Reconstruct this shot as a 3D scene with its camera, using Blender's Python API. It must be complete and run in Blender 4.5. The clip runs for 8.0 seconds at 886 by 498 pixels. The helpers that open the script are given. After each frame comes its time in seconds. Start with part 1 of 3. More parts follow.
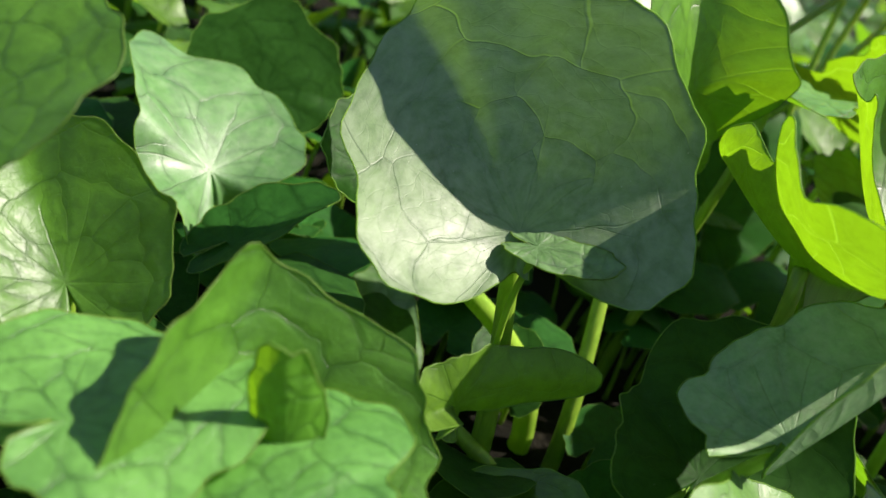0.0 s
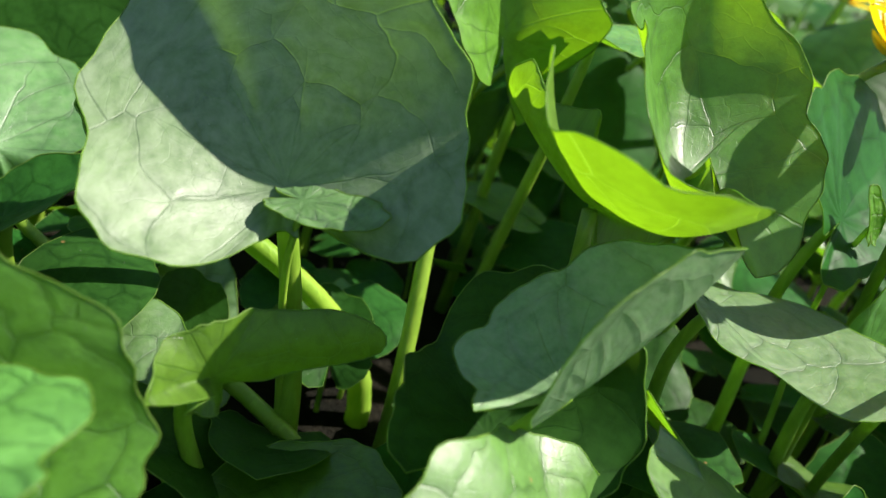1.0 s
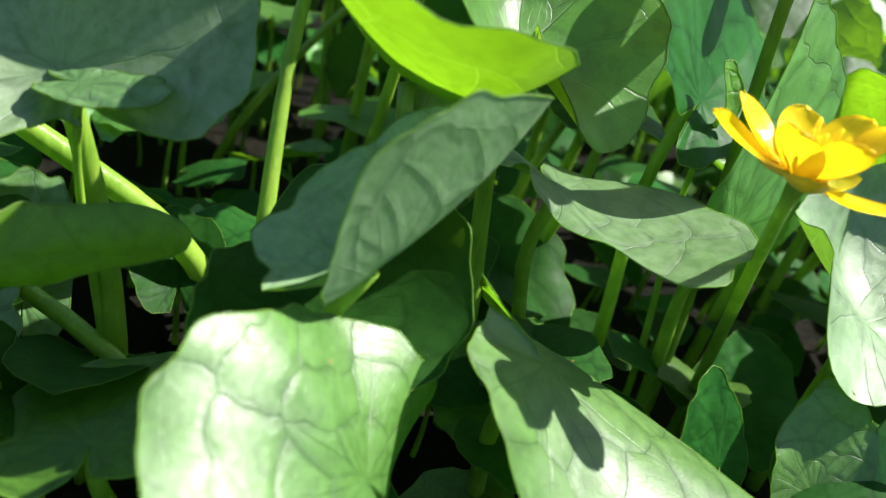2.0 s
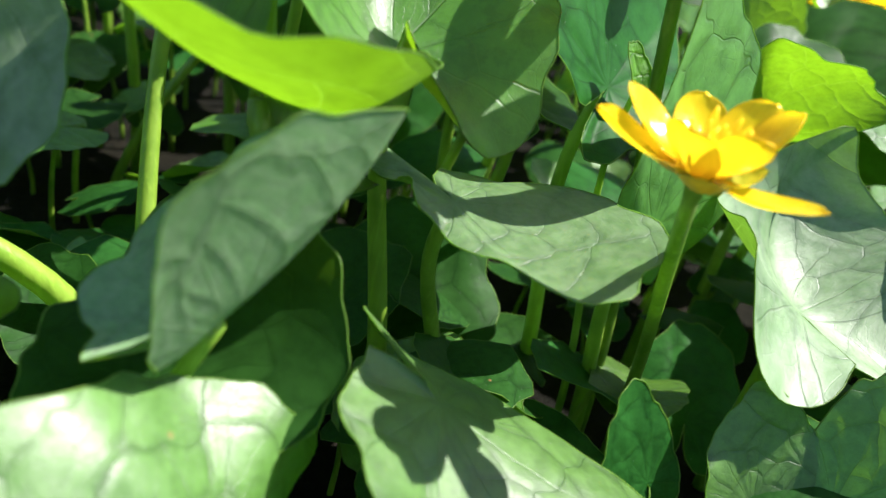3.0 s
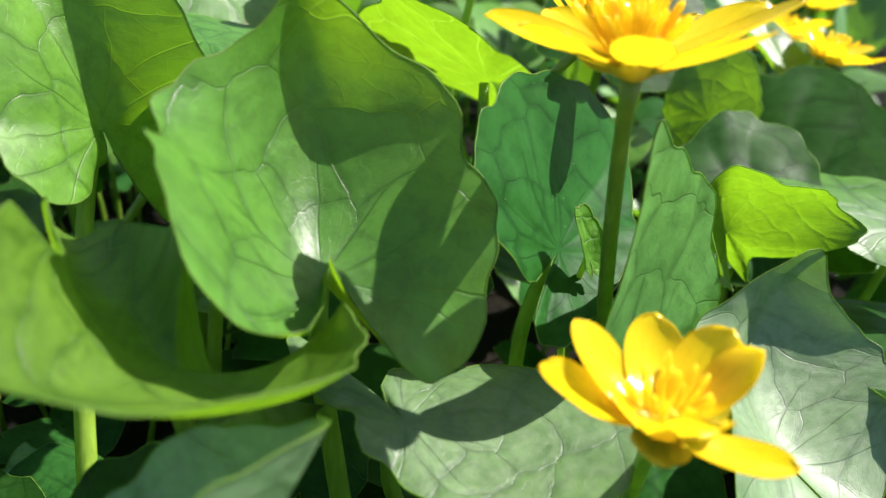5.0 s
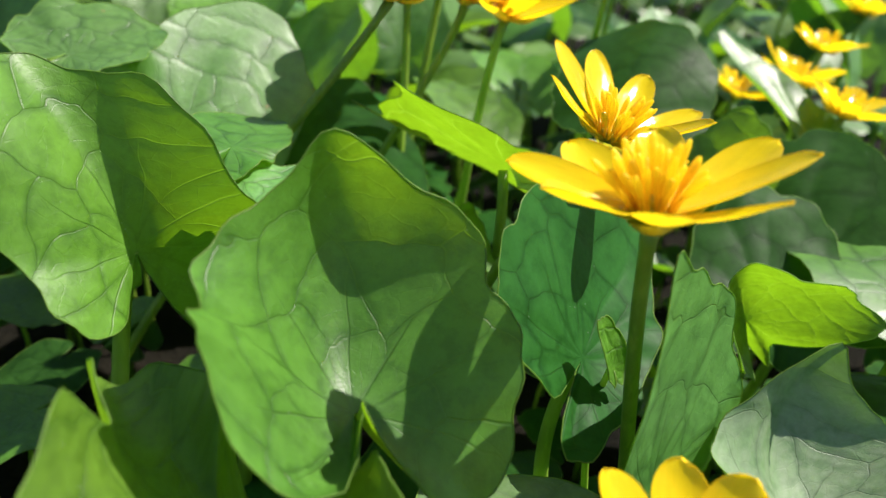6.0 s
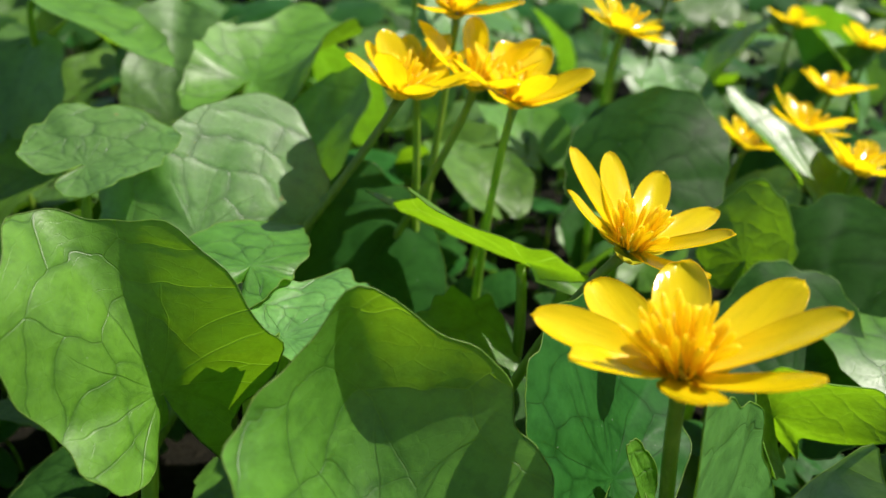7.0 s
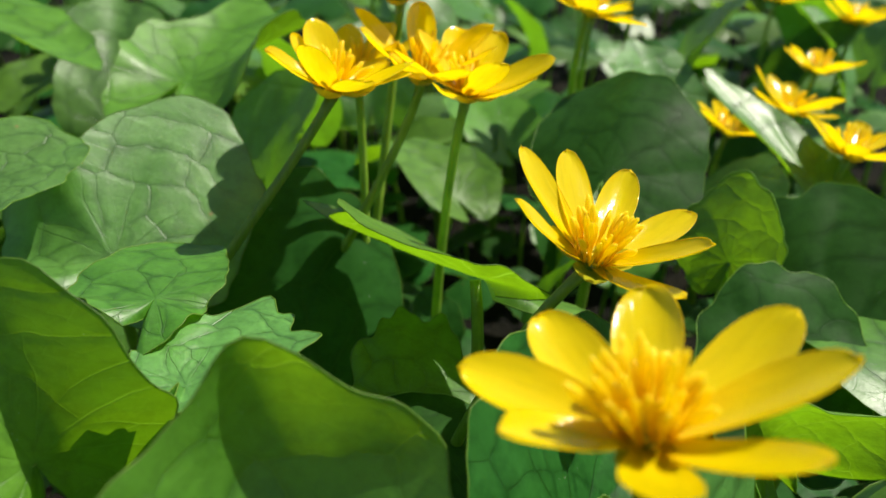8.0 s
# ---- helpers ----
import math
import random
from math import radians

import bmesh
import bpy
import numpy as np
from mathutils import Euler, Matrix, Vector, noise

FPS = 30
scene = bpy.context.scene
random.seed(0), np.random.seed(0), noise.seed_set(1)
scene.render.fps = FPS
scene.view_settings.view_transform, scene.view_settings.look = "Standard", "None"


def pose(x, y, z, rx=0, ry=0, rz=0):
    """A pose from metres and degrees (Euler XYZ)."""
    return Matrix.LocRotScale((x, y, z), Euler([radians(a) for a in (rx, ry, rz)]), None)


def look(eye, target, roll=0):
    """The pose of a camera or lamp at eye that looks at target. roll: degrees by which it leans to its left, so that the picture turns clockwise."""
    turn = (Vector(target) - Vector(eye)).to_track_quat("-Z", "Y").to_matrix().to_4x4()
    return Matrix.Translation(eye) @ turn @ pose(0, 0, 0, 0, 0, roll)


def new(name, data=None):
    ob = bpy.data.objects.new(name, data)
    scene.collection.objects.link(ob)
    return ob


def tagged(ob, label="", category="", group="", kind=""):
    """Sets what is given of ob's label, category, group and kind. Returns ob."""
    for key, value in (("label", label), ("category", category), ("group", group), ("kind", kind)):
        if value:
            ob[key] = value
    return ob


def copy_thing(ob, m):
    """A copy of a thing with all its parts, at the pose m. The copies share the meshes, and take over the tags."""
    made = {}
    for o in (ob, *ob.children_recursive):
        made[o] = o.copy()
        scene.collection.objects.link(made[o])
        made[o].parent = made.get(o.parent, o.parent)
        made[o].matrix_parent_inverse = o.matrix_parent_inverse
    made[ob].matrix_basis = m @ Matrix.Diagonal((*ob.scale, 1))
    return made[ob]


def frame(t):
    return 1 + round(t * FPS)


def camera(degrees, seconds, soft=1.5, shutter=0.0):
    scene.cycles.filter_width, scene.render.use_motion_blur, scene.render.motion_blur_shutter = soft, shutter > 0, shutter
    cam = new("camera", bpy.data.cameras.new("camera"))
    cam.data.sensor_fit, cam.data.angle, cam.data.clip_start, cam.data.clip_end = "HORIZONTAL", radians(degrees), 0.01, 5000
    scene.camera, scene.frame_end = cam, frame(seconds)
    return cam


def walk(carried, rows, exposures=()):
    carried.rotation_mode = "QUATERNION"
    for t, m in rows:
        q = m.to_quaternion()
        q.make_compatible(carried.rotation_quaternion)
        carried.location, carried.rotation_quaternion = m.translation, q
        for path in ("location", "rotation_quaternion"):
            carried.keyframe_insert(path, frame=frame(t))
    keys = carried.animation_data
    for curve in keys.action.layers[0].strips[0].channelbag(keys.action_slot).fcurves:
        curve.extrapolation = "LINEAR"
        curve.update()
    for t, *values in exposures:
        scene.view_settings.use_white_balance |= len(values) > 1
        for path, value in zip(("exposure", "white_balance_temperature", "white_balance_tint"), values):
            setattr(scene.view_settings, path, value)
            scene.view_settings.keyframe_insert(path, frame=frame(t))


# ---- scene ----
cam = camera(58.4, 8.0, soft=1.5)
cam.data.dof.use_dof, cam.data.dof.focus_distance, cam.data.dof.aperture_fstop = True, 0.113, 23.0
METRES, EYE, TILT, LEAN, TURN = 0.15, 0.10, -28.0, -18.0, 0.0
ROWS = [
    (0.0, 0.0, 0.0, 0.0, 0.0, 0.0, 0.0),
    (0.5, 0.0873, 0.0335, -0.0032, -2.2, -0.37, 1.72),
    (1.0, 0.1497, 0.0453, -0.0298, -4.18, -1.24, 3.21),
    (1.5, 0.2009, 0.041, -0.0497, -5.81, -2.31, 4.77),
    (2.0, 0.2654, 0.0823, -0.1175, -7.23, -3.34, 6.67),
    (3.5, 0.3794, 0.1696, -0.0669, -10.65, -5.49, 13.2),
    (4.0, 0.414, 0.1808, -0.0242, -11.25, -5.44, 15.09),
    (5.5, 0.4431, 0.1844, 0.0918, -10.51, -4.39, 17.64),
    (6.0, 0.4533, 0.172, 0.1479, -9.92, -3.8, 18.39),
    (6.5, 0.4602, 0.1538, 0.2167, -9.48, -3.18, 19.46),
    (7.0, 0.4795, 0.1741, 0.2539, -9.3, -2.68, 20.78),
    (7.5, 0.5208, 0.1901, 0.2751, -9.54, -2.66, 21.96),
    (8.0, 0.5568, 0.2876, 0.2529, -10.16, -3.52, 23.03),
]
walk(cam, [(t, pose(0, 0, EYE, TILT, LEAN, TURN) @ pose(METRES * x, METRES * y, METRES * z, 90 + pitch, roll, yaw)) for t, x, y, z, yaw, pitch, roll in ROWS], exposures=[(0.0, 1.00, 6600, 18), (1.0, 1.18, 6400, 16), (2.0, 1.30, 6100, 14), (4.0, 1.34, 6050, 22), (5.5, 1.04, 6250, 22), (7.0, 0.66, 6450, 16), (8.0, 0.52, 6550, 11)])

# ---- daylight ----
SUN_AZ, SUN_EL = 81.0, 54.0          # degrees: clockwise from +y, above the horizon
world = bpy.data.worlds.new("sky_world")
scene.world = world
world.use_nodes = True
wn, wl = world.node_tree.nodes, world.node_tree.links
sky = wn.new("ShaderNodeTexSky")
sky.sky_type, sky.sun_disc = "NISHITA", False
sky.sun_elevation, sky.sun_rotation = radians(SUN_EL), radians(SUN_AZ)
wl.new(sky.outputs["Color"], wn["Background"].inputs["Color"])
wn["Background"].inputs["Strength"].default_value = 0.078
sun_way = Vector((math.sin(radians(SUN_AZ)) * math.cos(radians(SUN_EL)), math.cos(radians(SUN_AZ)) * math.cos(radians(SUN_EL)), math.sin(radians(SUN_EL))))
sun = new("sun", bpy.data.lights.new("sun", "SUN"))
sun.data.energy, sun.data.angle, sun.data.color = 5.7, radians(0.6), (1.0, 0.94, 0.82)
sun.matrix_world = look(sun_way * 3, (0, 0, 0))

MM = 0.001


# ---- materials ----
class Nodes:
    """Short ways to wire a material."""

    def __init__(self, name):
        self.mat = bpy.data.materials.new(name)
        self.mat.use_nodes = True
        self.tree = self.mat.node_tree
        self.tree.nodes.clear()

    def add(self, kind, **values):
        n = self.tree.nodes.new("ShaderNode" + kind)
        for key, value in values.items():
            n.inputs[key.replace("_", " ")].default_value = value
        return n

    def link(self, a, b):
        self.tree.links.new(a, b)

    def math(self, op, a, b=0.0, c=0.0, clamp=False):
        n = self.tree.nodes.new("ShaderNodeMath")
        n.operation, n.use_clamp = op, clamp
        for i, v in enumerate((a, b, c)):
            if isinstance(v, (int, float)):
                n.inputs[i].default_value = v
            else:
                self.link(v, n.inputs[i])
        return n.outputs[0]

    def ramp(self, value, lo, hi, a=0.0, b=1.0):
        n = self.tree.nodes.new("ShaderNodeMapRange")
        n.interpolation_type = "SMOOTHSTEP"
        self.link(value, n.inputs[0])
        for i, v in enumerate((lo, hi, a, b)):
            n.inputs[i + 1].default_value = v
        return n.outputs[0]

    def mix(self, fac, a, b):
        n = self.tree.nodes.new("ShaderNodeMix")
        n.data_type = "RGBA"
        for sock, v in ((n.inputs[0], fac), (n.inputs[6], a), (n.inputs[7], b)):
            if isinstance(v, (int, float)):
                sock.default_value = v
            elif isinstance(v, tuple):
                sock.default_value = (*v, 1)
            else:
                self.link(v, sock)
        return n.outputs[2]

    def noise(self, vector, scale, detail=3.0, rough=0.55):
        n = self.add("TexNoise", Scale=scale, Detail=detail, Roughness=rough)
        self.link(vector, n.inputs["Vector"])
        return n.outputs["Fac"]


def leaf_material(name, dark, light, through_colour, rough=0.45, clear=0.42, pale=0.0, gloss=0.6, relief=0.5):
    """A fleshy leaf: waxy gloss, light shining through, a net of sunken veins on the blade's own coordinates."""
    n = Nodes(name)
    uv = n.add("UVMap")
    info = n.add("ObjectInfo")
    shift = n.add("VectorMath")
    shift.operation = "MULTIPLY_ADD"
    n.link(uv.outputs[0], shift.inputs[0])
    shift.inputs[1].default_value = (1, 1, 1)
    geo = n.add("NewGeometry")
    luck = n.math("FRACT", n.math("ADD", info.outputs["Random"], geo.outputs["Random Per Island"]))
    rand = n.tree.nodes.new("ShaderNodeCombineXYZ")
    n.link(n.math("MULTIPLY", luck, 37.0), rand.inputs[0])
    n.link(n.math("MULTIPLY", luck, 91.0), rand.inputs[1])
    n.link(rand.outputs[0], shift.inputs[2])
    place = shift.outputs[0]
    sep = n.tree.nodes.new("ShaderNodeSeparateXYZ")
    n.link(uv.outputs[0], sep.inputs[0])
    x, y = sep.outputs[0], sep.outputs[1]
    theta = n.math("ARCTAN2", x, y)
    rad = n.math("SQRT", n.math("ADD", n.math("MULTIPLY", x, x), n.math("MULTIPLY", y, y)))
    wob = n.math("MULTIPLY", n.math("SUBTRACT", n.noise(place, 2.6, 2.2, 0.6), 0.5), 0.9)
    # main veins fan out from the stalk
    fan = n.math("MULTIPLY", n.math("ADD", theta, n.math("MULTIPLY", wob, rad)), 1 / 0.64)
    off = n.math("ABSOLUTE", n.math("SUBTRACT", n.math("FRACT", n.math("ADD", fan, 0.5)), 0.5))
    gap = n.math("MULTIPLY", n.math("MULTIPLY", off, 0.64), n.math("MAXIMUM", rad, 0.03))
    main = n.math("MULTIPLY", n.ramp(gap, 0.001, 0.0055, 1.0, 0.0), n.math("MULTIPLY", n.ramp(rad, 0.3, 0.62, 1.0, 0.0), n.ramp(rad, 0.03, 0.2)))
    # the net between them: long cells near the stalk, wide ones at the rim
    cell = n.tree.nodes.new("ShaderNodeCombineXYZ")
    n.link(n.math("MULTIPLY_ADD", n.math("ADD", theta, n.math("MULTIPLY", wob, 0.35)), 1.0, n.math("MULTIPLY", luck, 50.0)), cell.inputs[0])
    n.link(n.math("MULTIPLY_ADD", rad, 2.5, n.math("MULTIPLY", wob, 0.7)), cell.inputs[1])
    n.link(n.math("MULTIPLY", wob, 0.5), cell.inputs[2])
    vor = n.add("TexVoronoi", Scale=1.55, Randomness=0.9)
    vor.feature, vor.voronoi_dimensions = "DISTANCE_TO_EDGE", "2D"
    n.link(cell.outputs[0], vor.inputs["Vector"])
    net = n.math("MULTIPLY", n.ramp(vor.outputs["Distance"], 0.002, 0.017, 1.0, 0.0), n.ramp(rad, 0.14, 0.34, 0.0, 0.95))
    fine = n.add("TexVoronoi", Scale=5.2, Randomness=1.0)
    fine.feature, fine.voronoi_dimensions = "DISTANCE_TO_EDGE", "2D"
    n.link(cell.outputs[0], fine.inputs["Vector"])
    small = n.math("MULTIPLY", n.ramp(fine.outputs["Distance"], 0.005, 0.035, 1.0, 0.0), 0.22)
    vein = n.math("MAXIMUM", n.math("MAXIMUM", main, net), small)
    # colour
    blotch = n.noise(place, 2.3, 4.0, 0.6)
    speck = n.noise(place, 42.0, 3.0, 0.6)
    base = n.mix(n.ramp(blotch, 0.32, 0.7), dark, light)
    heart = n.math("MULTIPLY", n.ramp(n.math("ADD", rad, n.math("MULTIPLY", wob, 0.5)), 0.18, 0.75, 1.0, 0.0), 0.45)
    base = n.mix(heart, base, dark)
    streak = n.noise(cell.outputs[0], 4.5, 4.0, 0.65)
    base = n.mix(n.math("MULTIPLY", n.ramp(streak, 0.47, 0.70), n.ramp(rad, 0.08, 0.32, 0.0, 0.42)), base, tuple(c * 1.5 for c in light))
    base = n.mix(n.math("MULTIPLY", n.ramp(speck, 0.45, 0.75), 0.22), base, tuple(min(1, c * 1.7 + 0.01) for c in light))
    base = n.mix(n.math("MULTIPLY", n.ramp(vor.outputs["Distance"], 0.01, 0.14), 0.38), base, tuple(min(1, c * 1.45) for c in light))
    mottle = n.noise(place, 11.0, 5.0, 0.7)
    base = n.mix(n.math("MULTIPLY", n.ramp(mottle, 0.44, 0.68), 0.45), base, tuple(c * 0.8 for c in dark))
    # thin bloom of wax, in clouds and in fine grains
    wax = n.math("MULTIPLY", n.ramp(n.noise(place, 6.0, 6.0, 0.72), 0.48, 0.74), n.ramp(n.noise(place, 60.0, 3.0, 0.7), 0.35, 0.65))
    base = n.mix(n.math("MULTIPLY", wax, 0.6 * relief), base, tuple(min(1, c * 2.0 + 0.012) for c in light))
    shade = n.math("MULTIPLY_ADD", luck, 0.5, 0.75)
    tone = n.tree.nodes.new("ShaderNodeHueSaturation")
    n.link(base, tone.inputs["Color"])
    n.link(shade, tone.inputs["Value"])
    n.link(n.math("MULTIPLY_ADD", luck, 0.024, 0.488), tone.inputs["Hue"])
    base = tone.outputs[0]
    base = n.mix(n.math("MULTIPLY", vein, 0.72), base, tuple(c * 0.55 for c in dark))
    # Greyish pale rays: leaf markings, and sheen of sunlit blades put into the colour.
    if pale:
        ray = n.noise(cell.outputs[0], 6.5, 4.0, 0.6)
        base = n.mix(n.math("MULTIPLY", n.ramp(ray, 0.30, 0.75), n.ramp(rad, 0.05, 0.28, pale * 0.5, pale)), base, (0.30, 0.38, 0.24))
    # small brown flecks and pale bites of wear
    fleck = n.add("TexVoronoi", Scale=2.6, Randomness=1.0)
    n.link(place, fleck.inputs["Vector"])
    dot = n.math("MULTIPLY", n.ramp(fleck.outputs["Distance"], 0.03, 0.055, 1.0, 0.0), n.ramp(n.noise(place, 5.0), 0.52, 0.6))
    base = n.mix(n.math("MULTIPLY", dot, 0.75), base, (0.33, 0.17, 0.07))
    # dust: tiny pale specks
    grit = n.add("TexVoronoi", Scale=16.0, Randomness=1.0)
    n.link(place, grit.inputs["Vector"])
    dust = n.math("MULTIPLY", n.ramp(grit.outputs["Distance"], 0.035, 0.06, 1.0, 0.0), n.ramp(n.noise(place, 7.0), 0.49, 0.56))
    base = n.mix(n.math("MULTIPLY", dust, 0.6), base, (0.45, 0.5, 0.38))
    # relief
    grain = n.noise(place, 95.0, 2.0)
    puff = n.math("MULTIPLY", n.ramp(vor.outputs["Distance"], 0.0, 0.2), n.ramp(rad, 0.1, 0.36))
    height = n.math("ADD", n.math("ADD", puff, n.math("MULTIPLY", vein, -0.7)), n.math("MULTIPLY", grain, 0.22))
    height = n.math("ADD", height, n.math("MULTIPLY", n.noise(place, 7.0, 2.0), 0.6))
    height = n.math("ADD", height, n.math("MULTIPLY", n.noise(place, 26.0, 4.0, 0.65), 0.55))
    bump = n.add("Bump", Strength=relief, Distance=0.00016)
    n.link(height, bump.inputs["Height"])
    skin = n.add("BsdfPrincipled")
    skin.inputs["Specular IOR Level"].default_value = gloss
    n.link(base, skin.inputs["Base Color"])
    dull = n.math("ADD", n.math("MULTIPLY", n.noise(place, 14.0, 5.0, 0.7), 0.34), rough - 0.15)
    n.link(n.math("ADD", dull, n.math("MULTIPLY", wax, 0.10)), skin.inputs["Roughness"])
    n.link(bump.outputs[0], skin.inputs["Normal"])
    glow = n.add("BsdfTranslucent")
    thin = n.mix(n.ramp(blotch, 0.3, 0.75), tuple(c * 0.8 for c in through_colour), through_colour)
    thin = n.mix(n.math("MULTIPLY", n.ramp(mottle, 0.42, 0.66), 0.4), thin, tuple(c * 0.6 for c in through_colour))
    thin = n.mix(n.math("MULTIPLY", vein, 0.5), thin, tuple(min(1, c * 1.5 + 0.03) for c in through_colour))
    n.link(thin, glow.inputs["Color"])
    n.link(bump.outputs[0], glow.inputs["Normal"])
    both = n.add("MixShader", Fac=clear)
    n.link(skin.outputs[0], both.inputs[1])
    n.link(glow.outputs[0], both.inputs[2])
    out = n.add("OutputMaterial")
    n.link(both.outputs[0], out.inputs["Surface"])
    return n.mat


def petal_material(name, outer, inner, clear=0.38, rough=0.19, sheen=0.5):
    n = Nodes(name)
    uv = n.add("UVMap")
    sep = n.tree.nodes.new("ShaderNodeSeparateXYZ")
    n.link(uv.outputs[0], sep.inputs[0])
    stretch = n.add("Mapping", Scale=(26.0, 2.5, 1.0))
    n.link(uv.outputs[0], stretch.inputs["Vector"])
    lines = n.noise(stretch.outputs[0], 1.0, 3.0)
    soft = n.noise(uv.outputs[0], 5.0, 3.0)
    base = n.mix(n.ramp(sep.outputs[1], 0.02, 0.5), inner, outer)
    base = n.mix(n.math("MULTIPLY", n.ramp(lines, 0.45, 0.7), 0.35), base, tuple(c * 0.8 for c in outer))
    base = n.mix(n.math("MULTIPLY", n.ramp(soft, 0.5, 0.75), 0.25), base, (min(1, outer[0] * 1.1), outer[1] * 1.25, 0.03))
    bump = n.add("Bump", Strength=0.5, Distance=0.0002)
    n.link(n.math("ADD", n.math("MULTIPLY", lines, 0.8), soft), bump.inputs["Height"])
    skin = n.add("BsdfPrincipled", Roughness=rough, Specular_IOR_Level=sheen)
    n.link(base, skin.inputs["Base Color"])
    n.link(bump.outputs[0], skin.inputs["Normal"])
    glow = n.add("BsdfTranslucent")
    n.link(base, glow.inputs["Color"])
    both = n.add("MixShader", Fac=clear)
    n.link(skin.outputs[0], both.inputs[1])
    n.link(glow.outputs[0], both.inputs[2])
    out = n.add("OutputMaterial")
    n.link(both.outputs[0], out.inputs["Surface"])
    return n.mat


def stalk_material(name, a, b, clear=0.2):
    n = Nodes(name)
    co = n.add("TexCoord")
    info = n.add("ObjectInfo")
    long = n.add("Mapping", Scale=(900.0, 900.0, 60.0))
    n.link(co.outputs["Object"], long.inputs["Vector"])
    streak = n.noise(long.outputs[0], 1.0, 3.0)
    blot = n.noise(co.outputs["Object"], 140.0, 3.0)
    base = n.mix(n.ramp(blot, 0.3, 0.7), a, b)
    base = n.mix(n.math("MULTIPLY", n.ramp(streak, 0.5, 0.7), 0.3), base, tuple(min(1, c * 1.5) for c in b))
    tone = n.tree.nodes.new("ShaderNodeHueSaturation")
    n.link(base, tone.inputs["Color"])
    n.link(n.math("MULTIPLY_ADD", info.outputs["Random"], 0.5, 0.75), tone.inputs["Value"])
    bump = n.add("Bump", Strength=0.5, Distance=0.0003)
    n.link(streak, bump.inputs["Height"])
    skin = n.add("BsdfPrincipled", Roughness=0.38)
    n.link(tone.outputs[0], skin.inputs["Base Color"])
    n.link(bump.outputs[0], skin.inputs["Normal"])
    glow = n.add("BsdfTranslucent")
    n.link(tone.outputs[0], glow.inputs["Color"])
    both = n.add("MixShader", Fac=clear)
    n.link(skin.outputs[0], both.inputs[1])
    n.link(glow.outputs[0], both.inputs[2])
    out = n.add("OutputMaterial")
    n.link(both.outputs[0], out.inputs["Surface"])
    return n.mat


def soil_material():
    n = Nodes("shade_dark_soil")
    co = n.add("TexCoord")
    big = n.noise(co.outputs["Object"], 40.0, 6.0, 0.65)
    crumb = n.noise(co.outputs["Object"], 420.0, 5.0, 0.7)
    # Darker than real humus: the shade between dense leaves is in this colour.
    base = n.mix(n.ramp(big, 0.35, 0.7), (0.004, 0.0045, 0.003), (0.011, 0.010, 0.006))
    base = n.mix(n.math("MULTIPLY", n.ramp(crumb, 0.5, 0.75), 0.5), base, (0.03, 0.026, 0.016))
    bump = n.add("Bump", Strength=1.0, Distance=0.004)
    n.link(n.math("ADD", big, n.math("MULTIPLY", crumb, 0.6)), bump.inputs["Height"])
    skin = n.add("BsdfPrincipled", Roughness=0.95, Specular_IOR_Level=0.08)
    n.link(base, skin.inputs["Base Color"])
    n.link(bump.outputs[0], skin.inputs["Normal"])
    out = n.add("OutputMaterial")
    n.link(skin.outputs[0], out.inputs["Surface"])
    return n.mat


GREEN = leaf_material("leaf_green", (0.032, 0.105, 0.009), (0.080, 0.205, 0.020), (0.25, 0.50, 0.005), clear=0.46, gloss=0.6, rough=0.40)
FRESH = leaf_material("leaf_fresh", (0.048, 0.140, 0.010), (0.105, 0.245, 0.020), (0.22, 0.46, 0.005), clear=0.47, gloss=0.5, rough=0.42)
SATIN = leaf_material("leaf_satin", (0.045, 0.132, 0.019), (0.105, 0.250, 0.046), (0.19, 0.46, 0.008), rough=0.43, clear=0.38, gloss=0.8)
# Dark green that also stands in for the shade on low leaves.
DEEP_SHADE = leaf_material("leaf_deep_shade", (0.010, 0.050, 0.008), (0.023, 0.092, 0.015), (0.12, 0.28, 0.006), clear=0.38, gloss=0.06, rough=0.42, relief=0.16)
PALE = leaf_material("leaf_pale", (0.042, 0.115, 0.028), (0.095, 0.205, 0.056), (0.17, 0.40, 0.012), rough=0.45, clear=0.34, pale=0.22, gloss=0.8)
# Whitened base: sun sheen painted in; also serves a pale leaf underside.
PALE_SHEEN = leaf_material("leaf_pale_sheen", (0.070, 0.145, 0.052), (0.145, 0.245, 0.100), (0.17, 0.37, 0.02), rough=0.50, clear=0.30, pale=0.5, gloss=0.65)
STALK = stalk_material("leaf_stalk", (0.19, 0.35, 0.03), (0.29, 0.47, 0.05), clear=0.42)
BUD_GREEN = stalk_material("sepal_green", (0.40, 0.42, 0.02), (0.62, 0.55, 0.02), clear=0.45)
PETAL = petal_material("petal_yellow", (0.90, 0.68, 0.002), (0.90, 0.63, 0.002), clear=0.48, rough=0.14, sheen=0.36)
ANTHER = petal_material("anther_yellow", (0.98, 0.80, 0.010), (0.98, 0.74, 0.006), clear=0.62, rough=0.4)
PISTIL = petal_material("pistil_green", (0.70, 0.62, 0.02), (0.60, 0.56, 0.02), clear=0.2, rough=0.4)
EDGE = stalk_material("leaf_edge", (0.18, 0.34, 0.05), (0.28, 0.46, 0.09), clear=0.72)
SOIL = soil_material()


